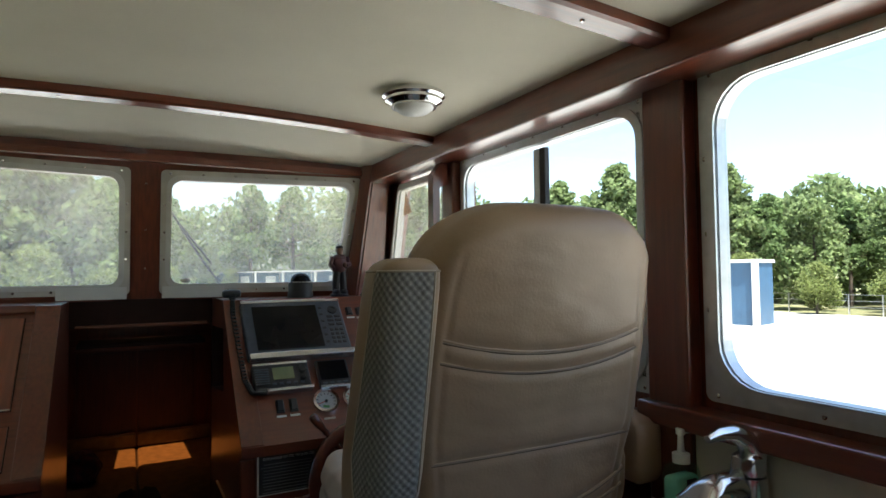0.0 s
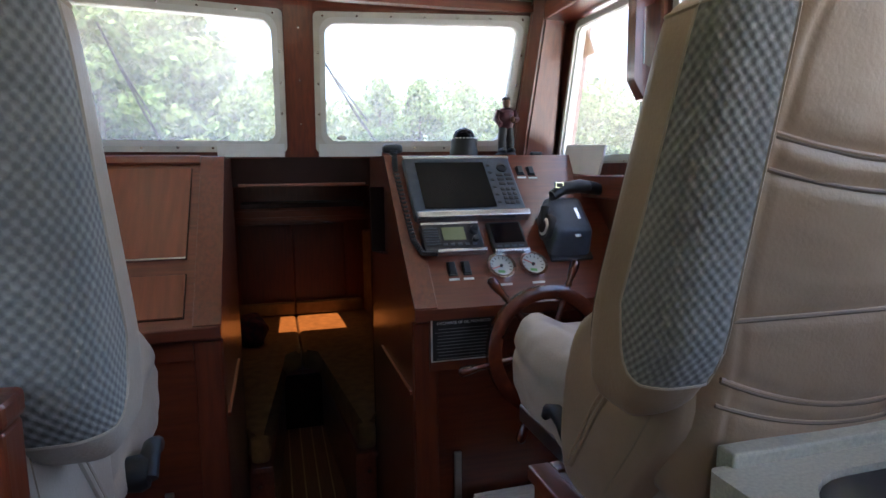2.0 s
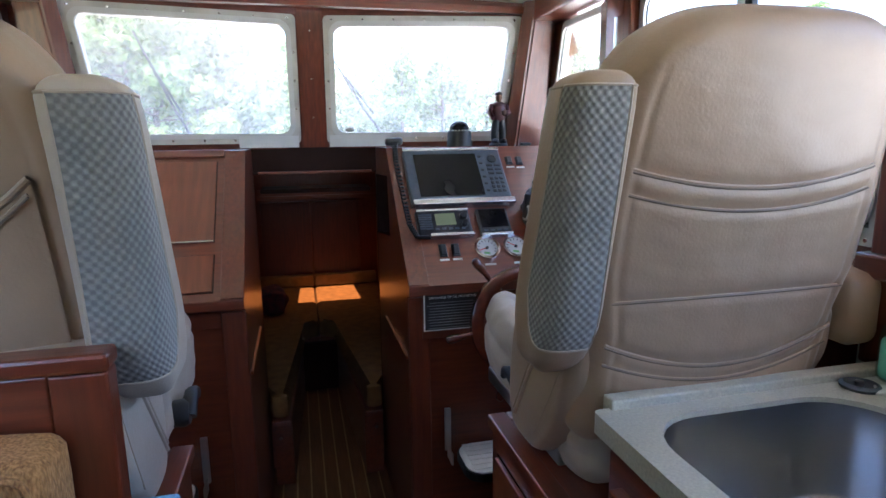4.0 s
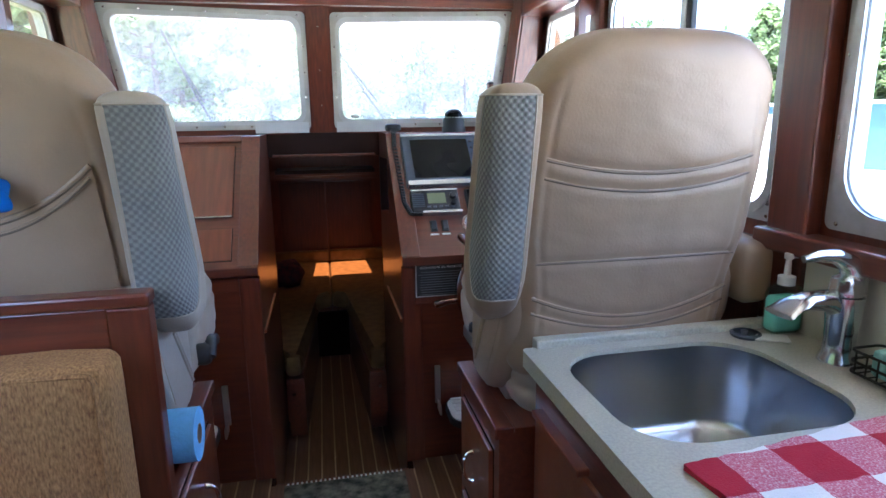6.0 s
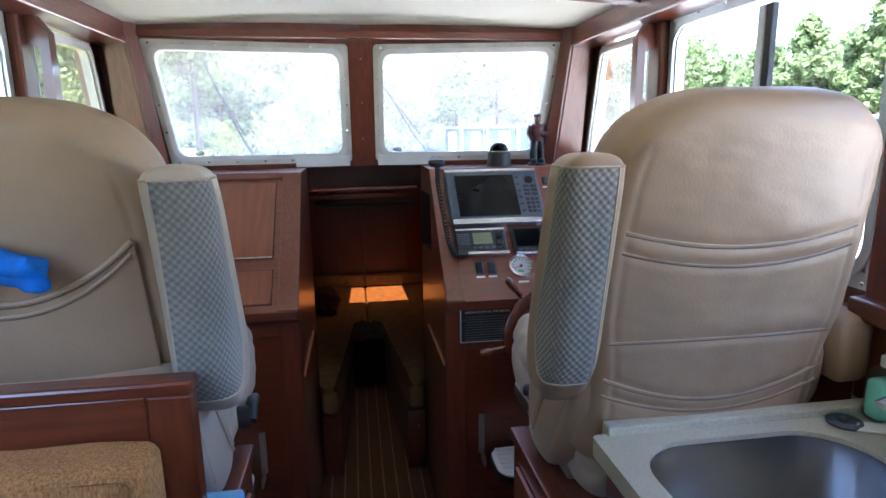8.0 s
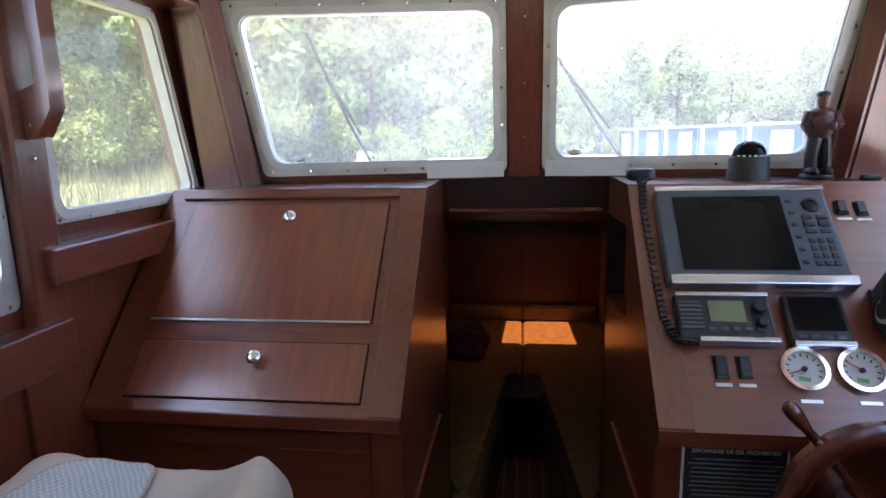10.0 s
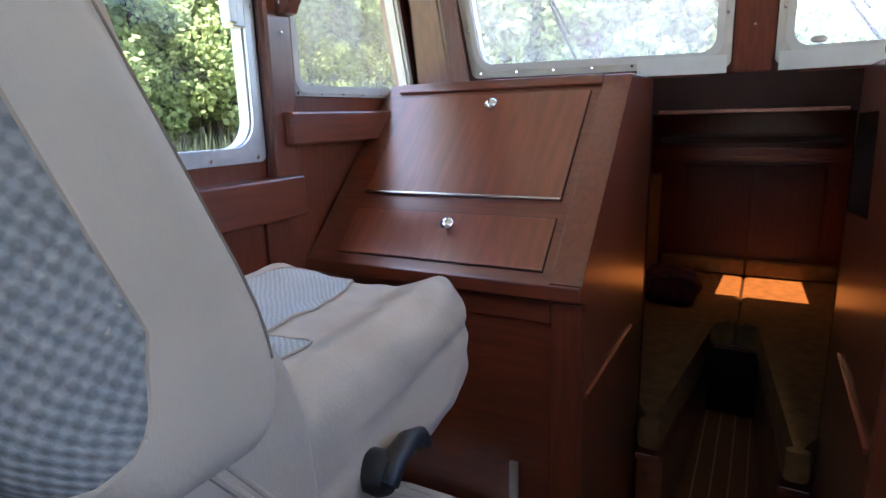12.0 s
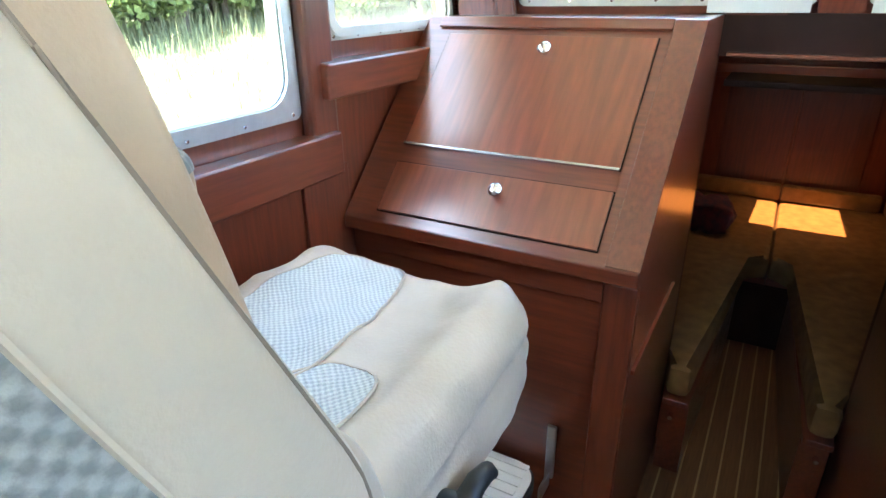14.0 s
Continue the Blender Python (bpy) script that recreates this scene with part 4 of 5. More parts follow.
def knob(parent, x, s):
    m = Matrix.Translation(slope(x, s, .006)) @ Vector((0, -.714, .70)).to_track_quat("Z", "Y").to_matrix().to_4x4()
    part("knob", lathe([(.007, 0), (.007, .012), (.017, .018), (.019, .024), (.015, .030), (.006, .033)], 16, m), chrome, parent, "polished steel knob", True)


lid = panel_with_gap("lid", -.985, -.388, .245, .625, desk)
knob(lid, -.668, .565)
# silver strip stands for the highlight along the lid's lower lip
part("lid_edge", slab(-.985, -.388, .240, .246, .004, .011), silver, desk, "bright strip painting the highlight on the lid's lower edge")
drawer = panel_with_gap("drawer", -.985, -.386, .035, .185, desk)
knob(drawer, -.664, .135)
part("top_rail", slab(-1.03, -.36, .648, .685, .002, .010, .003), wood_x, desk)

helm = console("helm_console", "varnished wooden helm console with a sloping instrument face", "console", 1)


def foot_step(sign):
    st = thing("folding_step", "folding step with a white ribbed top on steel brackets", "step", group="folding steps")
    near = .478 if sign < 0 else .450
    x0, x1 = sorted((sign * near, sign * .85))
    loop = round_loop(x0, x1, 1.80, 2.028, .07)
    part("tread", sheet(loop, .262, .292, lambda u, v, w: Vector((u, min(v, 2.028), w))), rubber, st, "black edged board")
    loop = round_loop(x0 + .008, x1 - .008, 1.808, 2.022, .064)
    part("tread_top", sheet(loop, .292, .297, lambda u, v, w: Vector((u, v, w))), white_plastic, st)
    for k in range(6):
        y = 1.83 + k * .033
        part("rib", boxes((x0 + .03, x1 - .03, y, y + .02, .297, .301), bevel=.0015), white_plastic, st)
    for x in (sign * (near - .022), sign * .872):
        part("bracket", boxes((x - .012, x + .012, 2.018, 2.030, .28, .455), (x - .004, x + .004, 1.95, 2.02, .255, .30), bevel=.002), steel, st)


foot_step(-1), foot_step(1)

# ---- instruments on the helm ----
mfd = thing("chart_plotter", "large dark chart plotter with a keypad and silver bars", "screen")
part("housing", slab(.344, .765, .352, .645, .002, .036, .008), plastic_blue, mfd)
part("screen", slab(.385, .652, .388, .612, .036, .0385), screen_glass, mfd)
part("top_bar", slab(.344, .765, .632, .648, .004, .040, .003), silver, mfd)
part("bottom_bar", slab(.350, .772, .345, .372, .004, .044, .004), silver, mfd)
for r in range(4):
    for k in range(3):
        part("key", slab(.690 + k * .021, .705 + k * .021, .400 + r * .022, .414 + r * .022, .036, .040, .002), plastic, mfd)
for r in range(3):
    for k in range(2):
        part("key", slab(.690 + k * .034, .716 + k * .034, .495 + r * .022, .508 + r * .022, .036, .040, .002), plastic, mfd)
for r in range(6):
    part("soft_key", slab(.662, .676, .405 + r * .037, .416 + r * .037, .036, .040, .002), plastic, mfd)
nm = Vector((0, -.714, .70)).to_track_quat("Z", "Y").to_matrix().to_4x4()
part("pad", lathe([(.021, 0), (.021, .005), (.013, .006), (.013, .003)], 18, Matrix.Translation(slope(.722, .582, .036)) @ nm), plastic, mfd, "round arrow pad")

vhf = thing("vhf_radio", "black marine radio with a green display and a coiled cord", "radio")
part("housing", slab(.352, .565, .205, .325, .002, .030, .006), plastic, vhf)
part("top_bar", slab(.355, .565, .318, .330, .004, .033, .003), silver, vhf)
part("bottom_bar", slab(.395, .570, .200, .213, .004, .033, .003), silver, vhf)
part("display", slab(.425, .505, .250, .305, .030, .0315), lcd, vhf)
for k in range(5):
    part("button", slab(.418 + k * .026, .434 + k * .026, .226, .236, .030, .034, .002), plastic_blue, vhf)
for k in range(7):
    part("grille_bar", slab(.360, .410, .232 + k * .011, .237 + k * .011, .030, .033), plastic_blue, vhf)
for x, s, r in ((.538, .285, .016), (.535, .245, .012)):
    part("knob", lathe([(r, 0), (r, .012), (r * .8, .016)], 16, Matrix.Translation(slope(x, s, .030)) @ nm), plastic, vhf)
mic = thing("radio_microphone", "black hand microphone with a coiled cord on the console edge", "microphone")
part("shell", soft_box(.075, .05, .035, .014, 5, lambda p: p + Vector((.322, 2.50, 1.468))), plastic, mic, smooth=True)
part("clip", boxes((.308, .336, 2.472, 2.49, 1.444, 1.462), bevel=.003), plastic, mic)
pts = []
path = [slope(.318, .67, .03), slope(.315, .60, .012), slope(.318, .48, .012), slope(.322, .36, .012), slope(.325, .27, .014), slope(.345, .205, .022), slope(.39, .195, .03)]
for i in range(len(path) - 1):
    for k in range(36):
        t = k / 36
        c = path[i].lerp(path[i + 1], t)
        a = 2 * math.pi * (i * 36 + k) / 6
        pts.append(c + Vector((math.cos(a) * .009, 0, 0)) + Vector((0, -.714, .7)) * math.sin(a) * .009)
part("coiled_cord", tube(pts, .0032, 5), rubber, mic, smooth=True)

ap = thing("autopilot_display", "small black autopilot display with a silver lower bar", "screen")
part("housing", slab(.598, .728, .200, .330, .002, .022, .005), plastic, ap)
part("screen", slab(.608, .718, .235, .322, .022, .0235), screen_glass, ap)
part("bottom_bar", slab(.600, .730, .197, .210, .004, .026, .003), silver, ap)
for k in range(4):
    part("button", slab(.612 + k * .027, .630 + k * .027, .216, .224, .022, .025, .001), plastic_blue, ap)

for x, turn in ((.611, 20), (.729, -35)):
    g = thing("gauge", "round engine gauge with a cream face and chrome rim", "gauge", group="gauges on the helm")
    m = Matrix.Translation(slope(x, .148, 0)) @ nm
    part("rim", ring(round_loop(-.051, .051, -.051, .051, .0509), round_loop(-.041, .041, -.041, .041, .0409), .001, .014, lambda u, v, w, m=m: m @ Vector((u, v, w))), chrome, g, smooth=True)
    part("face", lathe([(.045, .001), (.045, .006)], 28, m), gauge_face, g)
    for a in range(-120, 121, 24):
        q = m @ pose(0, 0, 0, 0, 0, a)
        part("tick", boxes((-.0015, .0015, .030, .038, .006, .0066), fn=lambda c, q=q: q @ c), black_paint, g)
    q = m @ pose(0, 0, 0, 0, 0, turn + 90)
    part("needle", boxes((-.0015, .0015, -.008, .036, .009, .010), fn=lambda c, q=q: q @ c), gauge_red, g)
    part("cap", lathe([(.006, .006), (.006, .011)], 12, m), black_paint, g)
    q = m @ pose(0, 0, 0, 0, 0, 170)
    part("green_arc", boxes((-.012, .012, .018, .028, .006, .0067), fn=lambda c, q=q: q @ c), gauge_green, g)
    part("name_tag", slab(x - .022, x + .022, .072, .080, .001, .003), steel, helm)

for x, s, h in ((.437, .150, .045), (.487, .150, .045), (.812, .600, .035), (.858, .597, .035)):
    sw = thing("rocker_switch", "black rocker switch set in the helm console", "switch", group="switches on the helm")
    part("bezel", slab(x - .015, x + .015, s - h * .62, s + h * .62, .001, .006, .002), plastic, sw)
    part("rocker", boxes((x - .011, x + .011, s - h * .5, s + h * .5, .004, .012), bevel=.002, fn=lambda c, s=s: slope(c.x, c.y, c.z + (c.y - s) * .12)), plastic, sw)
    part("name_tag", slab(x - .018, x + .018, s - h * .62 - .018, s - h * .62 - .010, .001, .0025), white_ink, sw)

pl = thing("oil_placard", "black oil discharge placard with a white border and print", "sign")
part("plate", boxes((.340, .561, 2.018, 2.0225, .772, .917), bevel=.001), white_ink, pl, "white border")
part("field", boxes((.345, .556, 2.0165, 2.019, .777, .912)), black_paint, pl)
words("title", "DISCHARGE OF OIL PROHIBITED", .0125, pose(.4505, 2.016, .899, 90, 0, 0), white_ink, pl)
rng = random.Random(2)
for k in range(10):
    a = .352 + rng.random() * .012
    b = .549 - rng.random() * (.02 if k < 9 else .09)
    part("line_of_print", boxes((a, b, 2.0158, 2.0168, .7815 + (9 - k) * .0108, .7838 + (9 - k) * .0108)), grey_ink, pl)
# a board behind the placard keeps it on the console front
part("backing", boxes((.336, .60, 2.022, 2.047, .74, .95), bevel=.002), wood_x, helm)

# ship's wheel
wh = thing("ships_wheel", "polished wooden ship's wheel with turned spokes and brass hub", "wheel")
WC = Matrix.Translation((.695, 1.905, .815)) @ pose(0, 0, 0, 82, 0, 0)
R = .185
bm = bmesh.new()
seg, sec = 48, ((-.022, -.014), (-.022, .014), (-.010, .020), (.010, .020), (.022, .014), (.022, -.014), (.010, -.020), (-.010, -.020))
rings = [[bm.verts.new(WC @ Vector(((R + dr) * math.cos(2 * math.pi * k / seg), (R + dr) * math.sin(2 * math.pi * k / seg), dz))) for dr, dz in sec] for k in range(seg)]
for k in range(seg):
    a, b = rings[k], rings[(k + 1) % seg]
    for i in range(8):
        bm.faces.new((a[i], a[(i + 1) % 8], b[(i + 1) % 8], b[i]))
part("rim", bm, wood_gloss, wh, smooth=True)
turned = [(.008, .035), (.011, .05), (.008, .06), (.012, .075), (.013, .10), (.009, .125), (.012, .135), (.012, .16), (.012, .205), (.008, .212), (.012, .22), (.009, .232), (.013, .25), (.0165, .275), (.0155, .295), (.010, .302), (.003, .304)]
for a in (8, 68, 128, 188, 248, 308):
    m = WC @ pose(0, 0, 0, 0, 0, a) @ pose(0, 0, 0, 0, 90, 0)
    part("spoke", lathe(turned, 14, m), wood_gloss, wh, smooth=True)
part("hub", lathe([(.055, -.02), (.058, 0), (.055, .018), (.045, .024)], 24, WC), wood_gloss, wh, smooth=True)
part("hub_cap", lathe([(.042, .02), (.042, .028), (.03, .036), (.018, .040), (.016, .052), (.004, .055)], 20, WC), brass, wh, "polished brass hub cap", True)
part("shaft", lathe([(.022, -.16), (.022, -.018)], 14, WC), steel, wh)

# engine control
th = thing("engine_control", "dark engine throttle and shift control with a horizontal lever", "control")


def taper_body(p):
    k = 1 - (p.z + .065) * 1.0
    return slope(.878 + p.x * k, .255 + p.y * k + (p.z + .065) * .30, (p.z + .065) * .80)


part("housing", soft_box(.165, .185, .13, .024, 8, taper_body), plastic_blue, th, smooth=True)
part("base_plate", slab(.80, .965, .155, .352, .001, .014, .004), plastic, th)
side = Matrix.Translation(slope(.805, .27, .055)) @ pose(0, 0, 0, 0, -78, 0)
part("hub", lathe([(.050, -.03), (.050, .004), (.044, .012)], 18, side), plastic, th, smooth=True)
part("dial", lathe([(.032, .010), (.032, .016), (.024, .018)], 14, side), white_ink, th, "pale trim dial")
part("dial_face", lathe([(.025, .014), (.022, .021)], 12, side), plastic, th)
part("lever_arm", tube([slope(.805, .27, .05), slope(.812, .335, .085), slope(.845, .375, .112)], .020, 10, taper=[1.1, 1, .95]), plastic, th, smooth=True)
part("grip", tube([slope(.838, .370, .108), slope(.885, .392, .122), slope(.95, .400, .124), slope(1.01, .395, .118), slope(1.065, .388, .106)], .024, 12, taper=[.8, .95, 1.05, 1.0, .75]), plastic, th, "black rubber lever grip", True)
part("collar", tube([slope(.985, .397, .121), slope(.990, .397, .120)], .0262, 12), rubber, th)
part("badge", boxes((-.017, .017, -.004, .008, -.012, .012), bevel=.002, fn=lambda c: slope(.862, .392, .140) + c), chrome, th, "chrome badge frame")
part("badge_face", boxes((-.011, .011, -.0055, .004, -.007, .007), fn=lambda c: slope(.862, .392, .140) + c), plastic, th)
part("mark", slab(.902, .914, .262, .312, .104, .1075), silver, th)
part("mark", slab(.868, .892, .186, .198, .0985, .1015), silver, th)

# compass, figurine, small things on the dash shelf
cp = thing("compass", "black domed steering compass on the dash", "compass")
part("base", lathe([(.058, 0), (.058, .02), (.054, .028), (.054, .062), (.050, .068)], 28, Matrix.Translation((.634, 2.575, 1.443))), black_paint, cp, smooth=True)
part("dome", lathe([(.046, .066), (.043, .085), (.034, .100), (.018, .109), (.002, .111)], 28, Matrix.Translation((.634, 2.575, 1.443))), screen_glass, cp, "dark glass dome", True)
for k in range(-3, 4):
    q = Matrix.Translation((.634, 2.575, 1.443)) @ pose(0, 0, 0, 0, 0, k * 17)
    part("mark", boxes((-.003, .003, -.0535, -.047, .068, .072), fn=lambda c, q=q: q @ c), white_ink, cp)

bm = bmesh.new()
F = Vector((.828, 2.60, 1.443))


def blob(c, r, s=(1, 1, 1)):
    bmesh.ops.create_uvsphere(bm, u_segments=14, v_segments=10, radius=r, matrix=Matrix.Translation(F + Vector(c)) @ Matrix.Diagonal((*s, 1)))


lathe([(.050, 0), (.052, .006), (.048, .012)], 18, Matrix.Translation(F), bm)
blob((-.022, -.008, .02), .022, (.9, 1.5, .7)), blob((.024, -.008, .02), .022, (.9, 1.5, .7))
tube([F + Vector((-.021, 0, .02)), F + Vector((-.022, 0, .06)), F + Vector((-.014, 0, .115))], .021, 10, bm, taper=[.9, .95, 1.1])
tube([F + Vector((.023, 0, .02)), F + Vector((.023, 0, .06)), F + Vector((.014, 0, .115))], .021, 10, bm, taper=[.9, .95, 1.1])
legs_n = len(bm.faces)
blob((0, 0, .15), .042, (1.02, .82, 1.15))
blob((0, .002, .178), .038, (1.15, .8, .6))
tube([F + Vector((-.040, 0, .185)), F + Vector((-.054, -.004, .150)), F + Vector((-.040, -.028, .125))], .014, 8, bm)
tube([F + Vector((.040, 0, .185)), F + Vector((.056, -.008, .150)), F + Vector((.022, -.038, .145))], .014, 8, bm)
top_n = len(bm.faces)
blob((0, -.004, .217), .0205, (.95, 1, 1.2)), blob((.016, -.042, .148), .013)
head_n = len(bm.faces)
blob((0, 0, .233), .021, (1.05, 1.1, .55))
for v in bm.verts:
    v.co.x = F.x + (v.co.x - F.x) * .84
fig = put(bm, "figurine", resin_dark, smooth=True)
for m in (resin_red, resin_skin):
    fig.data.materials.append(m)
for i, p in enumerate(fig.data.polygons):
    p.material_index = 0 if i < legs_n else 1 if i < top_n else 2 if i < head_n else 0
tagged(fig, "small painted resin figurine standing on the dash", "figurine")
bm = soft_box(.05, .022, .014, .006, 4, lambda p: p + Vector((.93, 2.52, 1.450)))
tagged(put(bm, "pocket_knife", plastic, smooth=True), "small dark object lying on the dash", "knife")
bm = boxes((-.005, .005, 2.22, 2.52, 1.362, 1.475), bevel=.002, fn=lambda c: Vector((1.045 + c.x + (c.z - 1.352) * .25, c.y, c.z + (c.y - 2.3) * .04)))
tagged(put(bm, "folded_chart", paper), "folded white paper propped at the quarter light", "paper")

# ---- floor planks ----
plank_mat = material("oiled_teak_plank", (0.13, 0.058, 0.026), 0.45, coat=0.1, vary=0.2, scale=6, stretch=(18, 1.2, 18), bump=0.08, bscale=14)
strip_mat = material("pale_holly_strip", (0.36, 0.25, 0.13), 0.45, vary=0.1)


def board(name, half, y0, y1, z, mat):
    me = bpy.data.meshes.new(name)
    bm = boxes((-half, half, y0, y1, z - .004, z + .0024), bevel=.0008)
    bm.to_mesh(me)
    bm.free()
    me.materials.append(mat)
    return me


short, longer = STEP - .013, 2.046
plank_long, strip_long = board("plank", .0305, AFT, longer, 0, plank_mat), board("strip", .0035, AFT, longer, 0, strip_mat)
plank_short, strip_short = board("plank", .0305, AFT, short, 0, plank_mat), board("strip", .0035, AFT, short, 0, strip_mat)
plank_low, strip_low = board("plank", .0305, STEP, 3.90, LOW, plank_mat), board("strip", .0035, STEP, 3.90, LOW, strip_mat)
for k in range(-15, 16):
    near = abs(k) <= 4
    laid = [("plank", plank_short if near else plank_long, 0), ("strip", strip_short if near else strip_long, .034)]
    if near:
        laid += [("plank", plank_low, 0), ("strip", strip_low, .034)]
    for nm_, me, dx in laid:
        ob = new(nm_, me)
        ob.location.x = k * .068 + dx
        ob.parent = floor
tagged(put(boxes((-.284, .284, STEP - .012, STEP, LOW, .001), bevel=.003), "trim_step_riser", wood_x), "varnished riser of the step down to the forward cabin", "step", kind="structure")

rug = thing("rug", "dark green patterned rug on the cabin sole", "rug")
part("carpet", boxes((-.245, .262, 1.05, 1.955, .003, .012), bevel=.003), rug_mat, rug)
for k in range(26):
    x = -.235 + k * .0192
    part("fringe", boxes((x, x + .008, 1.953, 1.977, .003, .006)), paper, rug)


cable = thing("power_cable", "loop of black cable lying on the cabin sole", "cable")
part("cord", tube([(-.585 + .065 * math.cos(a * .30) - .03 * a / 20, 1.93 + .045 * math.sin(a * .30), .0085 + .004 * (a > 14)) for a in range(25)], .0055, 8), rubber, cable, smooth=True)


# ---- helm chairs ----
def cut_convex(bm, planes):
    """Keeps what lies behind every plane (point, outward normal)."""
    for co, no in planes:
        bmesh.ops.bisect_plane(bm, geom=bm.verts[:] + bm.edges[:] + bm.faces[:], plane_co=co, plane_no=no, clear_outer=True)
    return bm


def chair(s, label):
    ch = thing("helm_chair", label, "chair", group="helm chairs")
    cx = s * .668
    dy = 0.0 if s > 0 else 0.10
    th_ = radians(13 if s < 0 else 11)
    ct, st = math.cos(th_), math.sin(th_)

    def lean(x, d, h):
        return Vector((cx + x, (.985 if s < 0 else .968) + dy + d * ct - h * st, .90 + h * ct + d * st))

    rows_ = ((.546, .030), (.506, .030), (.312, -.008), (.228, .052), (.190, .044)) if s > 0 else ((.16, .03),)

    def pinch(x, h):
        """How far the stitched lines draw the leather in, with the stuffing swelling between them."""
        q = 0.0
        for h0, sag in rows_:
            e = h - (h0 - sag * (1 - (x / .24) ** 2))
            q += .0055 * math.exp(-(e / .010) ** 2) - .0012 * math.exp(-((e - .03) / .02) ** 2)
        q *= max(0.0, min(1.0, (.245 - abs(x)) / .02))
        e = abs(x) - .235 + .10 * max(0, h - .62)
        q += .003 * math.exp(-(e / .006) ** 2) * max(0.0, min(1.0, (.72 - h) / .08))
        return q + .0025 * noise.noise(Vector((x * 9, h * 16, s * 3))) + .0012 * noise.noise(Vector((x * 20, h * 46, s * 5)))

    def back_shape(p):
        h = p.z + .395
        t = max(0, (h - .40) / .38)
        outer = s * p.x > 0
        x = p.x * (1 - (.06 if outer else .10) * t ** 2.2) * (1 - .07 * max(0, min(1, (.36 - h) / .12)))
        h -= (.060 * (abs(p.x) / .265) ** 5 if outer else .068 * (abs(p.x) / .265) ** 3.6) * t
        d = p.y
        if d < 0:
            d -= .022 * (1 - (p.x / .265) ** 2)
            d += pinch(p.x, h) * min(1, -p.y / .03)
        else:
            d += .03 * (abs(p.x) / .265) ** 2 - .012
        return lean(x, d, h)

    def rear(x, h, off=.0):
        t = max(0, (h - .40) / .38)
        return lean(x * (1 - .10 * t ** 2.2), -.065 - .022 * (1 - (x / .265) ** 2) - off, h)
    part("backrest", soft_box(.585, .13, .80, .055, 104, back_shape, 1.0), leather, ch, smooth=True)

    def piping(h0, sag, x0=-.24, x1=.245, r=.005, slope_=0.0, lift=0.0):
        line = lambda dh, off: [rear(x0 + (x1 - x0) * k / 20, dh + h0 - sag * (1 - ((k - 10) / 10) ** 2) + slope_ * (k - 10) / 10, off) for k in range(21)]
        part("piping", tube(line(0, lift - .0005), r * .85, 8), leather, ch, smooth=True)
        part("seam", tube(line(-r * .85 - .001, lift + .0002), .0026, 5), seam_dark, ch, "dark stitched seam")
    if s > 0:
        for k, (h0, sag) in enumerate(rows_):
            piping(h0, sag, r=.0036 if k in (0, 3) else .0018, lift=-.0042)
    else:
        piping(.56, .105, x0=-.23, x1=.23, r=.006, lift=.006), piping(.538, .106, x0=-.225, x1=.225, r=.003, lift=.0095), piping(.16, .03, r=.002, lift=-.0042)
        # pocket flap and the cloth in it
        bm = bmesh.new()
        rows = []
        for k in range(21):
            x = -.232 + .464 * k / 20
            top = .56 - .105 * (1 - ((k - 10) / 10) ** 2)
            rows.append([bm.verts.new(rear(x, top * f + .17 * (1 - f), .006 + .012 * math.sin(math.pi * f) * (1 - (x / .24) ** 2))) for f in (0, .25, .5, .75, 1)])
        for a, b in zip(rows, rows[1:]):
            for i in range(4):
                bm.faces.new((a[i], a[i + 1], b[i + 1], b[i]))
        part("pocket", bm, leather, ch, smooth=True)

    # seat
    def seat_shape(p):
        x, y, z = p
        if z > 0:
            z += .028 * min(1, abs(x) / .25) ** 3 + .022 * max(0, (y - .15) / .2) ** 2 - .01
            z += .004 * noise.noise(Vector((x * 14, y * 18, s)))
        else:
            z += .05 * max(0, (y - .1) / .25) ** 1.5
        if y > .2:
            x *= 1 - .10 * ((y - .2) / .15) ** 2
        inner = -s * p.x
        if inner > .12 and z > -.05:      # side bolster stands up round the insert, higher at the front lobe
            z += .020 * math.exp(-((inner - .205) / .05) ** 2) * (1 if p.z > 0 else .3) * (.6 + .7 * math.exp(-((y - .21) / .09) ** 2))
        q = noise.noise_vector(Vector((p.x * 9, p.y * 9, p.z * 9 + s))) * .009 + noise.noise_vector(Vector((p.x * 26 + p.y * 12, p.y * 22, p.z * 30))) * .0042
        seam = p.z + .005 - .10 * (p.y + .05)
        x, y, z = x + q.x, y + q.y * .6, z + q.z * (.8 if z > 0 else .4)
        if inner > .2:
            x += s * .006 * math.exp(-(seam / .012) ** 2)
        return Vector((cx + x + (.015 if s > 0 else .02), (1.265 if s > 0 else 1.34) + y, (.885 if s > 0 else .91) + z))
    part("seat", soft_box(.53, .70, .235, .075, 44, seat_shape), leather_lit, ch, smooth=True)
    for ox, oy, rx, ry in ((s * .075, .055, .12, .275), (-s * .10, -.13, .075, .15)):
        bm = soft_box(.53, .70, .241, .075, 44)
        planes = [(Vector((0, 0, .06)), Vector((0, 0, -1)))]
        for k in range(24):
            a = 2 * math.pi * k / 24
            c_, n_ = math.cos(a), math.sin(a)
            px, py = math.copysign(abs(c_) ** .7, c_) * rx + ox, math.copysign(abs(n_) ** .7, n_) * ry + oy
            planes.append((Vector((px, py, 0)), Vector((math.copysign(abs(c_) ** 1.3, c_) / rx, math.copysign(abs(n_) ** 1.3, n_) / ry, 0)).normalized()))
        cut_convex(bm, planes)
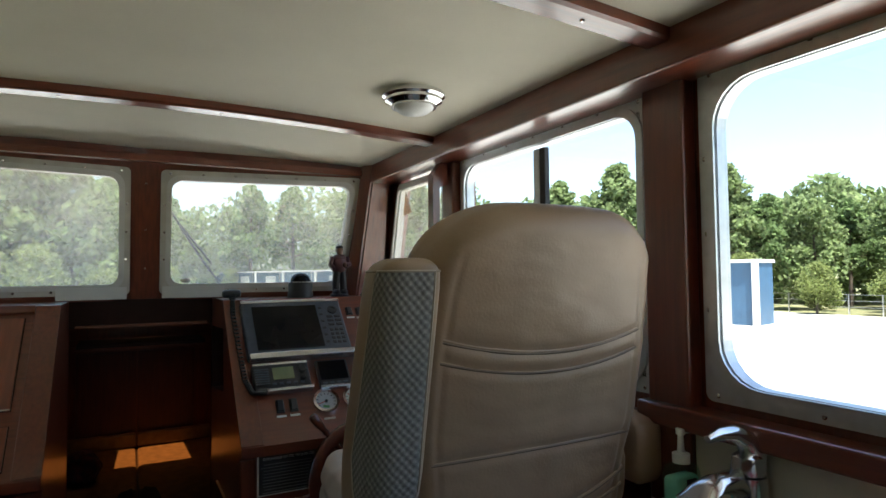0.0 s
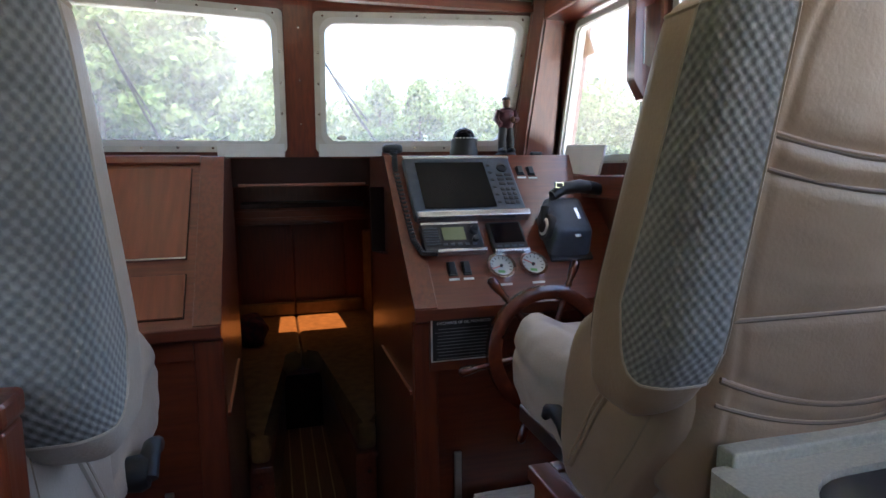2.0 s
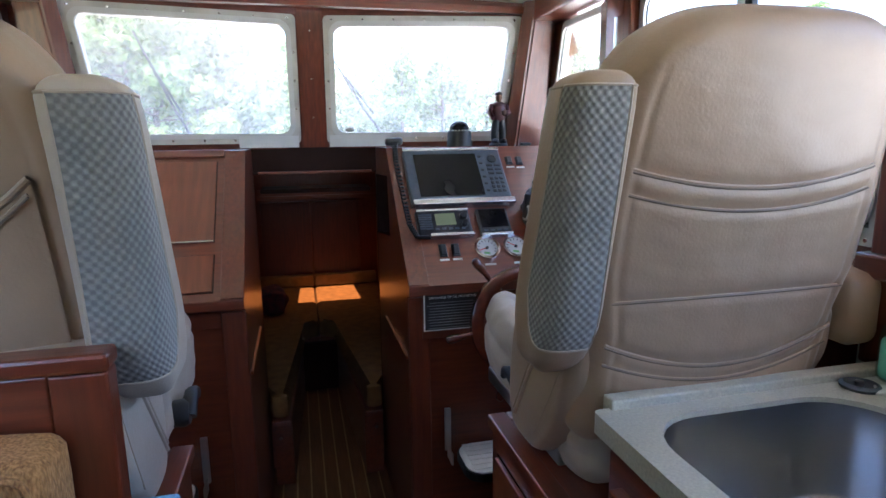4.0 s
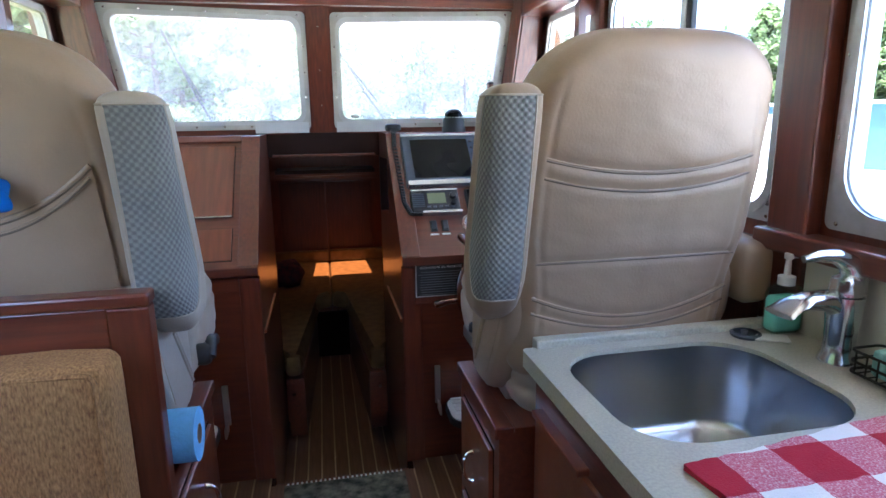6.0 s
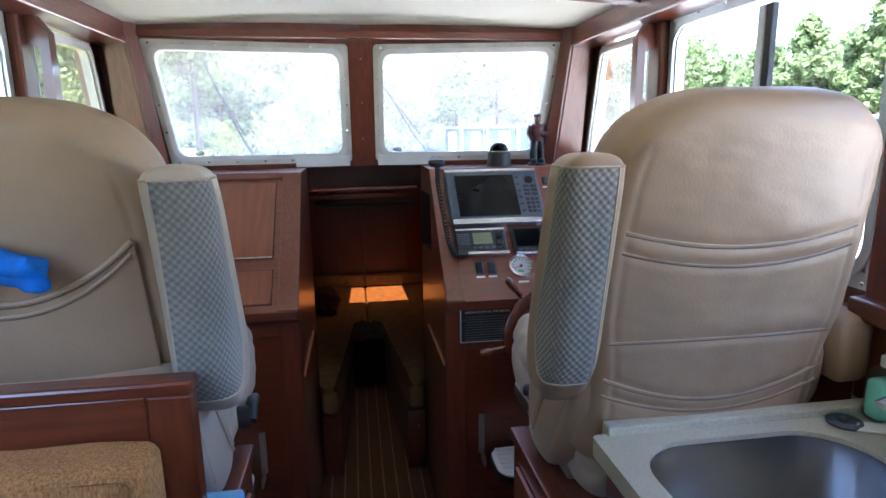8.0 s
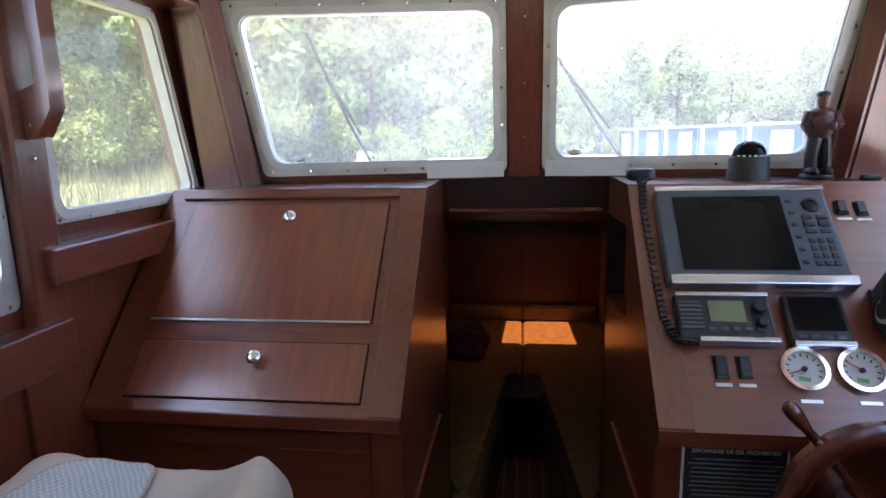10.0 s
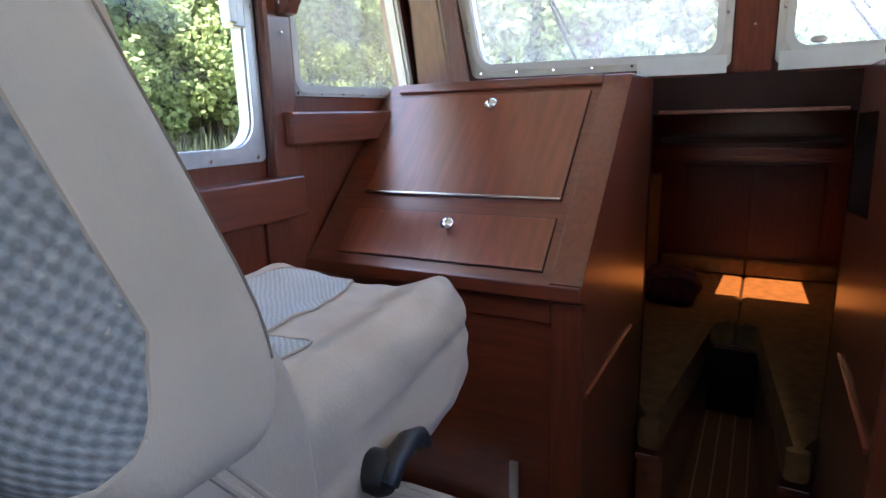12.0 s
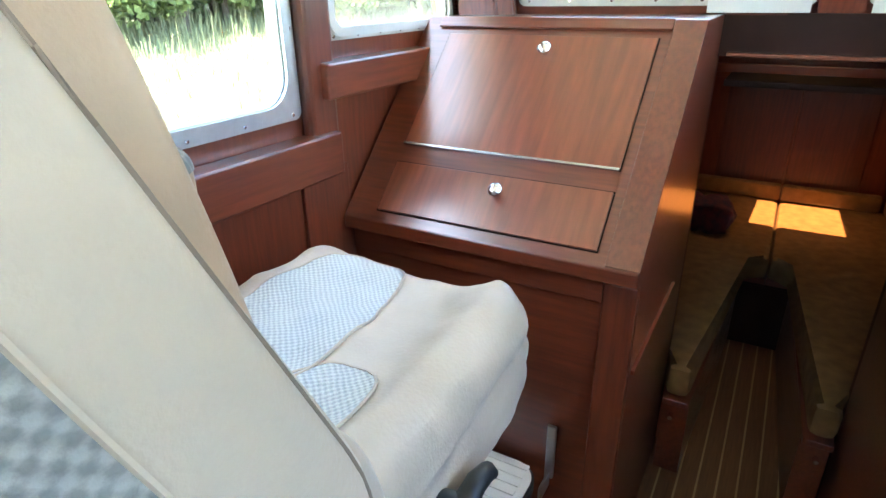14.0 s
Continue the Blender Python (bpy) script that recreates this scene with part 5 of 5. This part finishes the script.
        rim = [v.co.copy() for v in bm.verts if v.is_boundary and v.co.z > .05]
        lay_flat(bm, lambda p: (p.x, p.y))
        for v in bm.verts:
            v.co = seat_shape(v.co)
        part("seat_insert", bm, woven_seat, ch, "pale woven insert", True)
        rim.sort(key=lambda c: math.atan2(c.y - oy, c.x - ox))
        part("insert_piping", tube([seat_shape(c) for c in rim], .0026, 5, closed=True), leather_lit, ch, smooth=True)
    # lower body between back and base
    lim = .88 if s > 0 else .862
    poly = [(max(lim, .87), 1.17), (max(lim, .885), 1.04), (.925, .965), (1.0, .85), (1.06, .797), (1.19, .795), (1.22, .86), (1.21, 1.0), (1.17, 1.12), (1.08, 1.18)]
    ring_ = [Vector(p) for p in poly]
    for _ in range(2):      # round the outline off
        ring_ = [a.lerp(b, f) for a, b in zip(ring_, ring_[1:] + ring_[:1]) for f in (.2, .8)]
    mid = sum(ring_, Vector((0, 0))) / len(ring_)
    bm = bmesh.new()
    loops = []
    for x, f in ((-.294, .82), (-.292, .88), (-.284, .94), (-.270, .98), (-.245, 1.0), (0, 1.005), (.245, 1.0), (.270, .98), (.284, .94), (.292, .88), (.294, .82)):
        loops.append([bm.verts.new((cx + x, *(mid + (p - mid) * f))) for p in ring_])
    for a, b in zip(loops, loops[1:]):
        for i in range(len(a)):
            j = (i + 1) % len(a)
            bm.faces.new((a[i], b[i], b[j], a[j]))
    bm.faces.new(loops[0][::-1]), bm.faces.new(loops[-1])
    bmesh.ops.recalc_face_normals(bm, faces=bm.faces[:])
    part("lower_back", bm, leather_lit if s < 0 else leather, ch, smooth=True)
    xs_ = cx - s * .2935
    if s > 0:
        welt, seam_ = [(1.03, 1.04), (1.07, .99), (1.12, .91), (1.155, .855)], [(.93, 1.04), (.975, .965), (1.045, .86)]
    else:
        welt, seam_ = [(1.05, 1.032), (1.09, .978), (1.14, .910), (1.18, .856)], [(.915, 1.10), (.93, 1.04), (.955, .98), (1.005, .875)]
    part("side_welt", tube([(xs_ - s * .001, a, b) for a, b in welt], .0052, 8), leather_lit if s < 0 else leather, ch, smooth=True)
    part("side_welt", tube([(xs_, a + .011, b + .008) for a, b in welt], .0035, 8), leather_lit if s < 0 else leather, ch, smooth=True)
    part("side_seam", tube([(xs_ - s * .0002, a, b) for a, b in seam_], .0016, 5), piping_mat, ch)

    # raised inboard arm
    def arm_shape(p):
        x, y, h = p
        if h > .206:
            h = .206 + (h - .206) * .7
        z = 1.318 + h * 1.06 if s > 0 else 1.30 + h * (1.10 if h > 0 else .98)
        low = max(0, (-.09 - h) / .16)
        w = .108 + .085 * max(0, min(1, (.25 - h) / .40))
        if s < 0:
            w += .05 * max(0, min(1, (.16 - h) / .28))
        yc = (.90 + (1.56 - z) * .50 if s < 0 else .840 + (1.56 - z) * .40) - w / 2
        y2 = y * w / .175 * math.sqrt(max(.12, 1 - .78 * low ** 2)) - .012 * low
        x2 = x * math.sqrt(max(.3, 1 - .4 * low ** 2)) * (1 - .06 * max(0, (h - .18) / .08))
        return Vector((s * (.349 if s > 0 else .345) + x2, yc + y2, z))
    # port arm takes the paler copy, its brighter light is in the colour
    part("armrest", soft_box(.114, .175, .50, .044, 14, arm_shape), leather_lit if s < 0 else leather, ch, smooth=True)
    bm = soft_box(.119, .180, .504, .046, 20)
    planes = [(Vector((0, -.012, 0)), Vector((0, 1, .10))), (Vector((s * .035, 0, 0)), Vector((s, 0, 0))), (Vector((0, 0, -.185)), Vector((0, 0, -1))), (Vector((0, 0, .220)), Vector((0, 0, 1)))]
    for a in (15, 32, 50, 68):
        n_ = Vector((0, math.cos(radians(a)), -math.sin(radians(a))))
        planes.append((Vector((0, -.072, -.125)) + n_ * .058, n_))
    cut_convex(bm, planes)

    def unrolled(p):
        q, e = arm_shape(p), arm_shape(Vector((p.x, -.09, p.z)))
        return s * q.x - (q.y - e.y), q.z * 1.1
    lay_flat(bm, unrolled)
    for v in bm.verts:
        v.co = arm_shape(v.co)
    rim_edges = [e for e in bm.edges if e.is_boundary]
    v, e = rim_edges[0].verts[0], rim_edges[0]
    line = []
    for _ in range(len(rim_edges)):      # round the edge of the cloth
        line.append(v.co.copy())
        v = e.other_vert(v)
        e = next((k for k in v.link_edges if k.is_boundary and k is not e), e)
    part("cover_stitching", tube(line, .0022, 5, closed=True), leather_lit, ch, "pale stitched edge", True)
    part("arm_cover", bm, woven, ch, "grey woven facing", True)
    top = [arm_shape(Vector((a, b, .220))) for a, b in round_loop(-.0545, .0545, -.085, .085, .042, 5)]
    part("arm_piping", tube(top, .0028, 6, closed=True), piping_mat, ch, smooth=True)
    part("arm_pivot", lathe([(.03, 0), (.03, .05)], 16, Matrix.Translation((s * .37, .90 + (.14 if s < 0 else 0), 1.16)) @ pose(0, 0, 0, 0, s * 90, 0)), plastic, ch)
    # stitched edge down the front of the raised arm
    edge = [arm_shape(Vector((-s * .0440, .0745, -.16 + .37 * k / 14))) for k in range(15)]
    part("arm_seam", tube(edge, .0021, 6), seam_dark, ch, smooth=True)
    # outboard arm, lowered
    ax, ay, az = (1.015, 1.12, 1.145) if s > 0 else (.985, 1.215, 1.195)
    part("armrest", soft_box(.10, .50, .13 if s < 0 else .155, .048 if s < 0 else .034, 10, lambda p: Vector((s * ax + p.x, ay + p.y, az + p.z + .10 * p.y))), leather, ch, smooth=True)
    bm = soft_box(.104, .504, .134, .049, 14)
    bmesh.ops.delete(bm, geom=[f for f in bm.faces if f.calc_center_median().z < .02], context="FACES")
    for v in bm.verts:
        v.co = Vector((s * ax + v.co.x, ay + v.co.y, az + .001 + v.co.z + .10 * v.co.y))
    if s < 0:
        lay_flat(bm, lambda p: (p.x, p.y))
        part("arm_cover", bm, woven, ch, "grey woven facing", True)
    part("arm_bracket", boxes(*[tuple(sorted((s * .92, s * .97))) + (1.0, 1.10, .90, 1.15)], bevel=.008), plastic, ch)
    # adjusting lever and base slide
    x, ly = (.430, 1.235) if s > 0 else (-.374, 1.315)
    part("lever_boss", lathe([(.030, -.012), (.032, .012), (.026, .024), (.012, .028)], 18, Matrix.Translation((x, ly, .872)) @ pose(0, 0, 0, 0, -s * 90, 0)), black_paint, ch, "black round lever boss", True)
    x -= s * .022
    part("lever", tube([(x, ly - .012, .866), (x, ly + .012, .890), (x, ly + .045, .898), (x, ly + .080, .888), (x, ly + .098, .868)], .015, 10, taper=[1.2, 1.2, 1.1, .95, .6]), black_paint, ch, "black adjusting lever", True)
    part("slide", boxes(*[tuple(sorted((s * .42, s * .86))) + (1.02, 1.50, .786, .83)], bevel=.006), steel, ch)
    return ch


chair(1, "tan leather helm chair with a raised grey woven armrest")
chair(-1, "tan leather companion chair with a back pocket and raised woven armrest")
bm = soft_box(.34, .035, .105, .016, 14, lambda p: Vector((-.74 + p.x, .846 + p.y + p.x * .03, 1.384 + p.z * .55 + .018 * math.sin(p.x * 22))) + noise.noise_vector(p * 22) * .02)
tagged(put(bm, "blue_cloth", blue_cloth, smooth=True), "bright blue cloth tucked in the seat pocket", "cloth")


# ---- chair pedestals ----
def bail(bm, p, out, along, h):
    p, out, along = Vector(p), Vector(out), Vector(along)
    pts = []
    for k in range(11):
        a = math.pi * k / 10
        pts.append(p + along * (-math.cos(a) * h / 2) + out * (math.sin(a) ** .6 * .028 + .002))
    return tube(pts, .005, 8, bm, taper=[1.5, 1, .9, .9, 1, 1.1, 1, .9, .9, 1, 1.5])


def pedestal(s, y0, label):
    p = thing("seat_pedestal", label, "cabinet", group="chair pedestals")
    y1 = 1.285 if s > 0 else 1.318
    x0, x1 = sorted((s * .362, s * 1.08))
    part("body", boxes((x0, x1, y0, y1, 0, .77), bevel=.003), wood_y, p)
    part("top_edge", boxes(*[tuple(sorted((s * .352, s * .40))) + (y0, y1 + .012, .755, .786)], bevel=.004), wood_y, p)
    part("top", boxes(*[tuple(sorted((s * .401, s * 1.08))) + (y0, y1 - .03, .765, .782)], bevel=.002), wood_y, p)
    part("top_edge", boxes(*[tuple(sorted((s * .401, s * 1.08))) + (y1 - .029, y1 + .012, .755, .786)], bevel=.004), wood_x, p)
    for z0, z1 in ((.43, .70), (.10, .39)):
        d = part("drawer", boxes(*[tuple(sorted((s * .350, s * .364))) + (y0 + .05, 1.235, z0, z1)], bevel=.003), wood_panel, p)
        part("reveal", boxes(*[tuple(sorted((s * .3605, s * .364))) + (y0 + .044, 1.241, z0 - .006, z1 + .006)]), gap_dark, p, "dark joint round a drawer")
        part("handle", bail(bmesh.new(), (s * .350, (y0 + y1) / 2, (z0 + z1) / 2), (-s, 0, 0), (0, 0, 1), .085), chrome, d, "curved chrome handle", True)
    return p


pedestal(1, .885, "varnished wooden pedestal with drawers under the helm chair")
pedestal(-1, .85, "varnished wooden pedestal with drawers under the companion chair")
roll = thing("paper_towel_roll", "roll of blue paper towels lying on the pedestal", "towel roll")
q = Matrix.Translation((-.310, .918, .842)) @ pose(0, 0, 0, 0, -90, 0)
part("paper", ring(round_loop(-.058, .058, -.058, .058, .0579), round_loop(-.021, .021, -.021, .021, .0209), 0, .27, lambda u, v, w: q @ Vector((u, v, w))), blue_paper, roll, smooth=True)
part("core", ring(round_loop(-.0212, .0212, -.0212, .0212, .0211), round_loop(-.019, .019, -.019, .019, .0189), -.001, .271, lambda u, v, w: q @ Vector((u, v, w))), cardboard, roll, "grey cardboard core", True)
part("loose_sheet", tube([(-.335, .985, .79), (-.45, .985, .79), (-.58, .985, .789)], .004, 4), blue_paper, roll)

# ---- dinette end: bulkhead and back cushion ----
bk = thing("dinette_bulkhead", "varnished wooden bulkhead behind the dinette seat", "bulkhead")
part("panel", boxes((-1.09, -.366, .816, .838, 0, 1.172), bevel=.002), wood_x, bk)
part("cap", boxes((-1.09, -.344, .796, .846, 1.172, 1.198), bevel=.006), wood_x, bk)
part("stile", boxes((-.42, -.347, .800, .842, 0, 1.171), bevel=.004), wood_z, bk)
part("rail", boxes((-1.09, -.421, .804, .816, 1.09, 1.171), bevel=.003), wood_x, bk)
part("seat_base", boxes((-1.09, -.366, .35, .80, 0, .42), bevel=.004), wood_x, bk)
cu = thing("dinette_cushion", "brown and gold woven back cushion leaning on the bulkhead", "cushion")
part("cover", soft_box(.68, .115, .685, .03, 12, lambda p: Vector((-.735 + p.x, .741 + p.y + (.006 if p.y > 0 else -.014) * (1 - (p.x / .34) ** 2) * 1, .765 + p.z + (.008 * noise.noise(p * 9) if p.z > .3 else 0)))), upholstery, cu, smooth=True)
loop = [Vector((-.735 + x, .683, .765 + z)) for x, z in round_loop(-.325, .325, -.328, .328, .02, 4)]
part("welt", tube(loop, .005, 6, closed=True), upholstery, cu, smooth=True)

# ---- galley ----
gal = thing("galley_cabinet", "varnished wooden galley cabinet under the worktop", "cabinet")
part("side", boxes((.430, .448, -3.0, .832, 0, .962), bevel=.002), wood_y, gal)
part("end", boxes((.448, 1.09, .80, .832, 0, .962), bevel=.002), wood_x, gal)
for y0, y1 in ((.36, .78), (-.12, .33), (-.60, -.15)):
    d = part("door", boxes((.420, .432, y0, y1, .10, .86), bevel=.003), wood_panel, gal)
    part("handle", bail(bmesh.new(), (.420, y0 + .05, .62), (-1, 0, 0), (0, 0, 1), .085), chrome, d, "curved chrome handle", True)
part("door_edge", boxes((.405, .432, .55, .79, .865, .880), bevel=.003), wood_panel, gal)
top = thing("worktop", "speckled sage solid-surface worktop with a sink cutout", "worktop")
sink_loop = round_loop(.453, .902, .406, .794, .115, 8)
part("slab", ring(round_loop(.400, 1.085, -3.0, .845, .012, 8), sink_loop, .962, 1.0, lambda u, v, w: Vector((u, v, w))), counter_mat, top)
part("lip", boxes((.432, 1.085, .834, .868, .985, 1.018), bevel=.004), counter_mat, top)
tagged(put(boxes((1.072, 1.098, -3.0, .93, .90, 1.186)), "trim_splashback", liner_beige), "beige laminate splashback behind the galley", "panel", kind="structure")
sk = thing("sink", "brushed stainless steel sink set under the worktop", "sink")
bm = bmesh.new()
mid = Vector((.67, .608, 0))
rings = []
for f, z in ((.997, .990), (.990, .975), (.985, .90), (.968, .845), (.955, .822), (.93, .806), (.88, .797), (.78, .792), (.12, .787)):
    rings.append([bm.verts.new((mid.x + (u - mid.x) * f, mid.y + (v - mid.y) * f, z)) for u, v in sink_loop])
for a, b in zip(rings, rings[1:]):
    for k in range(len(a)):
        bm.faces.new((a[k], a[(k + 1) % len(a)], b[(k + 1) % len(a)], b[k]))
bm.faces.new(rings[-1])
part("basin", bm, basin_steel, sk, smooth=True)
part("drain", lathe([(.042, 0), (.040, .004), (.028, .005), (.026, .001)], 24, Matrix.Translation((.6735, .615, .789))), chrome, sk, smooth=True)

fa = thing("faucet", "chrome single-lever faucet beside the sink", "faucet")
B = Vector((1.018, .632, 1.0))
part("column", lathe([(.038, 0), (.037, .006), (.031, .018), (.029, .05), (.031, .09), (.035, .12), (.036, .142)], 20, Matrix.Translation(B)), tap_chrome, fa, smooth=True)
pts = [B + Vector(v) for v in ((.0, .0, .105), (-.04, .005, .132), (-.085, .010, .134), (-.115, .014, .124), (-.140, .016, .108))]
bm = bmesh.new()
rws = []
for k, p in enumerate(pts):
    w = (.026, .026, .028, .034, .040)[k]
    h = (.028, .024, .017, .010, .006)[k]
    rws.append([bm.verts.new(p + Vector((0, math.cos(a) * w, math.sin(a) * h))) for a in [2 * math.pi * i / 12 for i in range(12)]])
for a, b in zip(rws, rws[1:]):
    for i in range(12):
        bm.faces.new((a[i], a[(i + 1) % 12], b[(i + 1) % 12], b[i]))
bm.faces.new(rws[0]), bm.faces.new(rws[-1])
part("spout", bm, tap_chrome, fa, smooth=True)
part("lever_cap", lathe([(.031, .144), (.032, .154), (.028, .178), (.012, .188)], 18, Matrix.Translation(B)), tap_chrome, fa, smooth=True)
part("lever", tube([B + Vector(v) for v in ((.010, 0, .150), (.016, .001, .180), (.004, .004, .207), (-.030, .008, .224), (-.068, .011, .226), (-.098, .013, .220))], .019, 12, taper=[1.5, 1.35, 1.1, .85, .65, .4]), tap_chrome, fa, smooth=True)

so = thing("soap_bottle", "clear pump bottle half full of green soap", "bottle")
S = Vector((1.028, .800, 1.0))
part("bottle", soft_box(.085, .052, .118, .018, 6, lambda p: S + Vector((p.x * (1 - .25 * max(0, (p.z - .03) / .03)), p.y, p.z + .060))), soap_glass, so, smooth=True)
part("soap", soft_box(.077, .045, .088, .014, 5, lambda p: S + Vector((p.x, p.y, p.z + .049))), material("green_soap", (0.30, 0.72, 0.62), .2), so, "green liquid soap", True)
part("collar", lathe([(.019, .118), (.019, .138), (.008, .142), (.006, .178), (.010, .180), (.010, .192)], 16, Matrix.Translation(S)), white_plastic, so, smooth=True)
part("nozzle", tube([S + Vector((0, 0, .186)), S + Vector((.030, -.022, .190)), S + Vector((.042, -.03, .182))], .006, 8), white_plastic, so, smooth=True)
part("label", soft_box(.030, .003, .040, .0012, 3, lambda p: S + Vector((p.x, p.y - .0275, p.z + .07))), plastic_blue, so, "dark blue round label")

ca = thing("sponge_caddy", "black wire sponge caddy standing beside the faucet", "caddy")
for z in (1.008, 1.03, 1.052):
    loop = [Vector((u, v, z)) for u, v in round_loop(.985, 1.062, .40, .575, .015, 4)]
    part("hoop", tube(loop, .0028, 6, closed=True), black_paint, ca)
for k in range(7):
    y = .415 + k * .024
    part("rod", tube([(.985, y, 1.052), (.985, y, 1.006), (1.062, y, 1.006), (1.062, y, 1.052)], .002, 5), black_paint, ca)
sp = put(soft_box(.055, .11, .055, .01, 5, lambda p: p + Vector((1.024, .485, 1.037))), "sponge", material("aqua_sponge", (0.36, 0.68, 0.66), .9, vary=.2, scale=60, bump=.5, bscale=300), smooth=True)
tagged(sp, "pale aqua sponge in a wire caddy", "sponge")
st_ = thing("sink_strainer", "round steel sink strainer lying on the worktop", "strainer")
part("disc", lathe([(.034, 0), (.036, .006), (.028, .010), (.024, .007), (.010, .008)], 22, Matrix.Translation((.935, .800, 1.0))), plastic_blue, st_, smooth=True)
part("grip", lathe([(.006, .006), (.008, .016)], 10, Matrix.Translation((.925, .795, 1.0))), steel, st_)
bm = soft_box(.075, .042, .006, .0028, 5, lambda p: (pose(.972, .765, 1.004, 0, 0, -28) @ p) + Vector((0, 0, .003 * noise.noise(p * 60))))
tagged(put(bm, "paper_packet", paper, smooth=True), "small white paper packet on the worktop", "packet")
bo = thing("small_bottle", "small bottle with a bright blue cap behind the worktop", "bottle")
at = Matrix.Translation((.512, .881, 0)) @ Matrix.Diagonal((1, .6, 1, 1))
part("body", lathe([(.014, .786), (.014, .985), (.010, 1.002)], 14, at), white_plastic, bo, smooth=True)
part("cap", lathe([(.018, 1.0), (.019, 1.030), (.015, 1.046), (.006, 1.052)], 14, at), material("bright_blue_plastic", (0.01, 0.22, 0.62), .35), bo, "bright blue cap", True)

# checked cloth folded on the worktop
bm = bmesh.new()
n = 44
M = pose(.795, .225, 1.0, 0, 0, 8)
gridv = [[bm.verts.new(M @ Vector((-.30 + .56 * i / n, -.20 + .365 * j / n, .010 + .005 * noise.noise(Vector((i * .12, j * .12, 3))) + .0035 * noise.noise(Vector((i * .5, j * .35, 8)))))) for i in range(n + 1)] for j in range(n + 1)]
for j in range(n):
    for i in range(n):
        bm.faces.new((gridv[j][i], gridv[j][i + 1], gridv[j + 1][i + 1], gridv[j + 1][i]))
edge = [e for e in bm.edges if e.is_boundary]
ext = bmesh.ops.extrude_edge_only(bm, edges=edge)
for v in ext["geom"]:
    if isinstance(v, bmesh.types.BMVert):
        v.co.z = 1.0015
tow = put(bm, "dish_towel", towel_mat, smooth=True)
tagged(tow, "red and white checked dish towel folded on the worktop", "towel")

# ---- ceiling lamp ----
la = thing("ceiling_lamp", "round chrome ceiling lamp with a frosted lens, switched off", "lamp")
L = Matrix.Translation((.69, 1.46, camber(.69) + .002)) @ pose(0, 0, 0, 180)
part("base", lathe([(.088, 0), (.094, .006), (.095, .016), (.086, .022), (.086, .030), (.070, .040), (.066, .044)], 32, L), chrome, la, smooth=True)
part("lens", lathe([(.064, .038), (.058, .052), (.042, .063), (.020, .069), (.003, .070)], 28, L), lens_mat, la, "frosted lens", True)
part("rim", ring(round_loop(-.068, .068, -.068, .068, .0679), round_loop(-.060, .060, -.060, .060, .0599), .038, .047, lambda u, v, w: L @ Vector((u, v, w))), chrome, la, smooth=True)
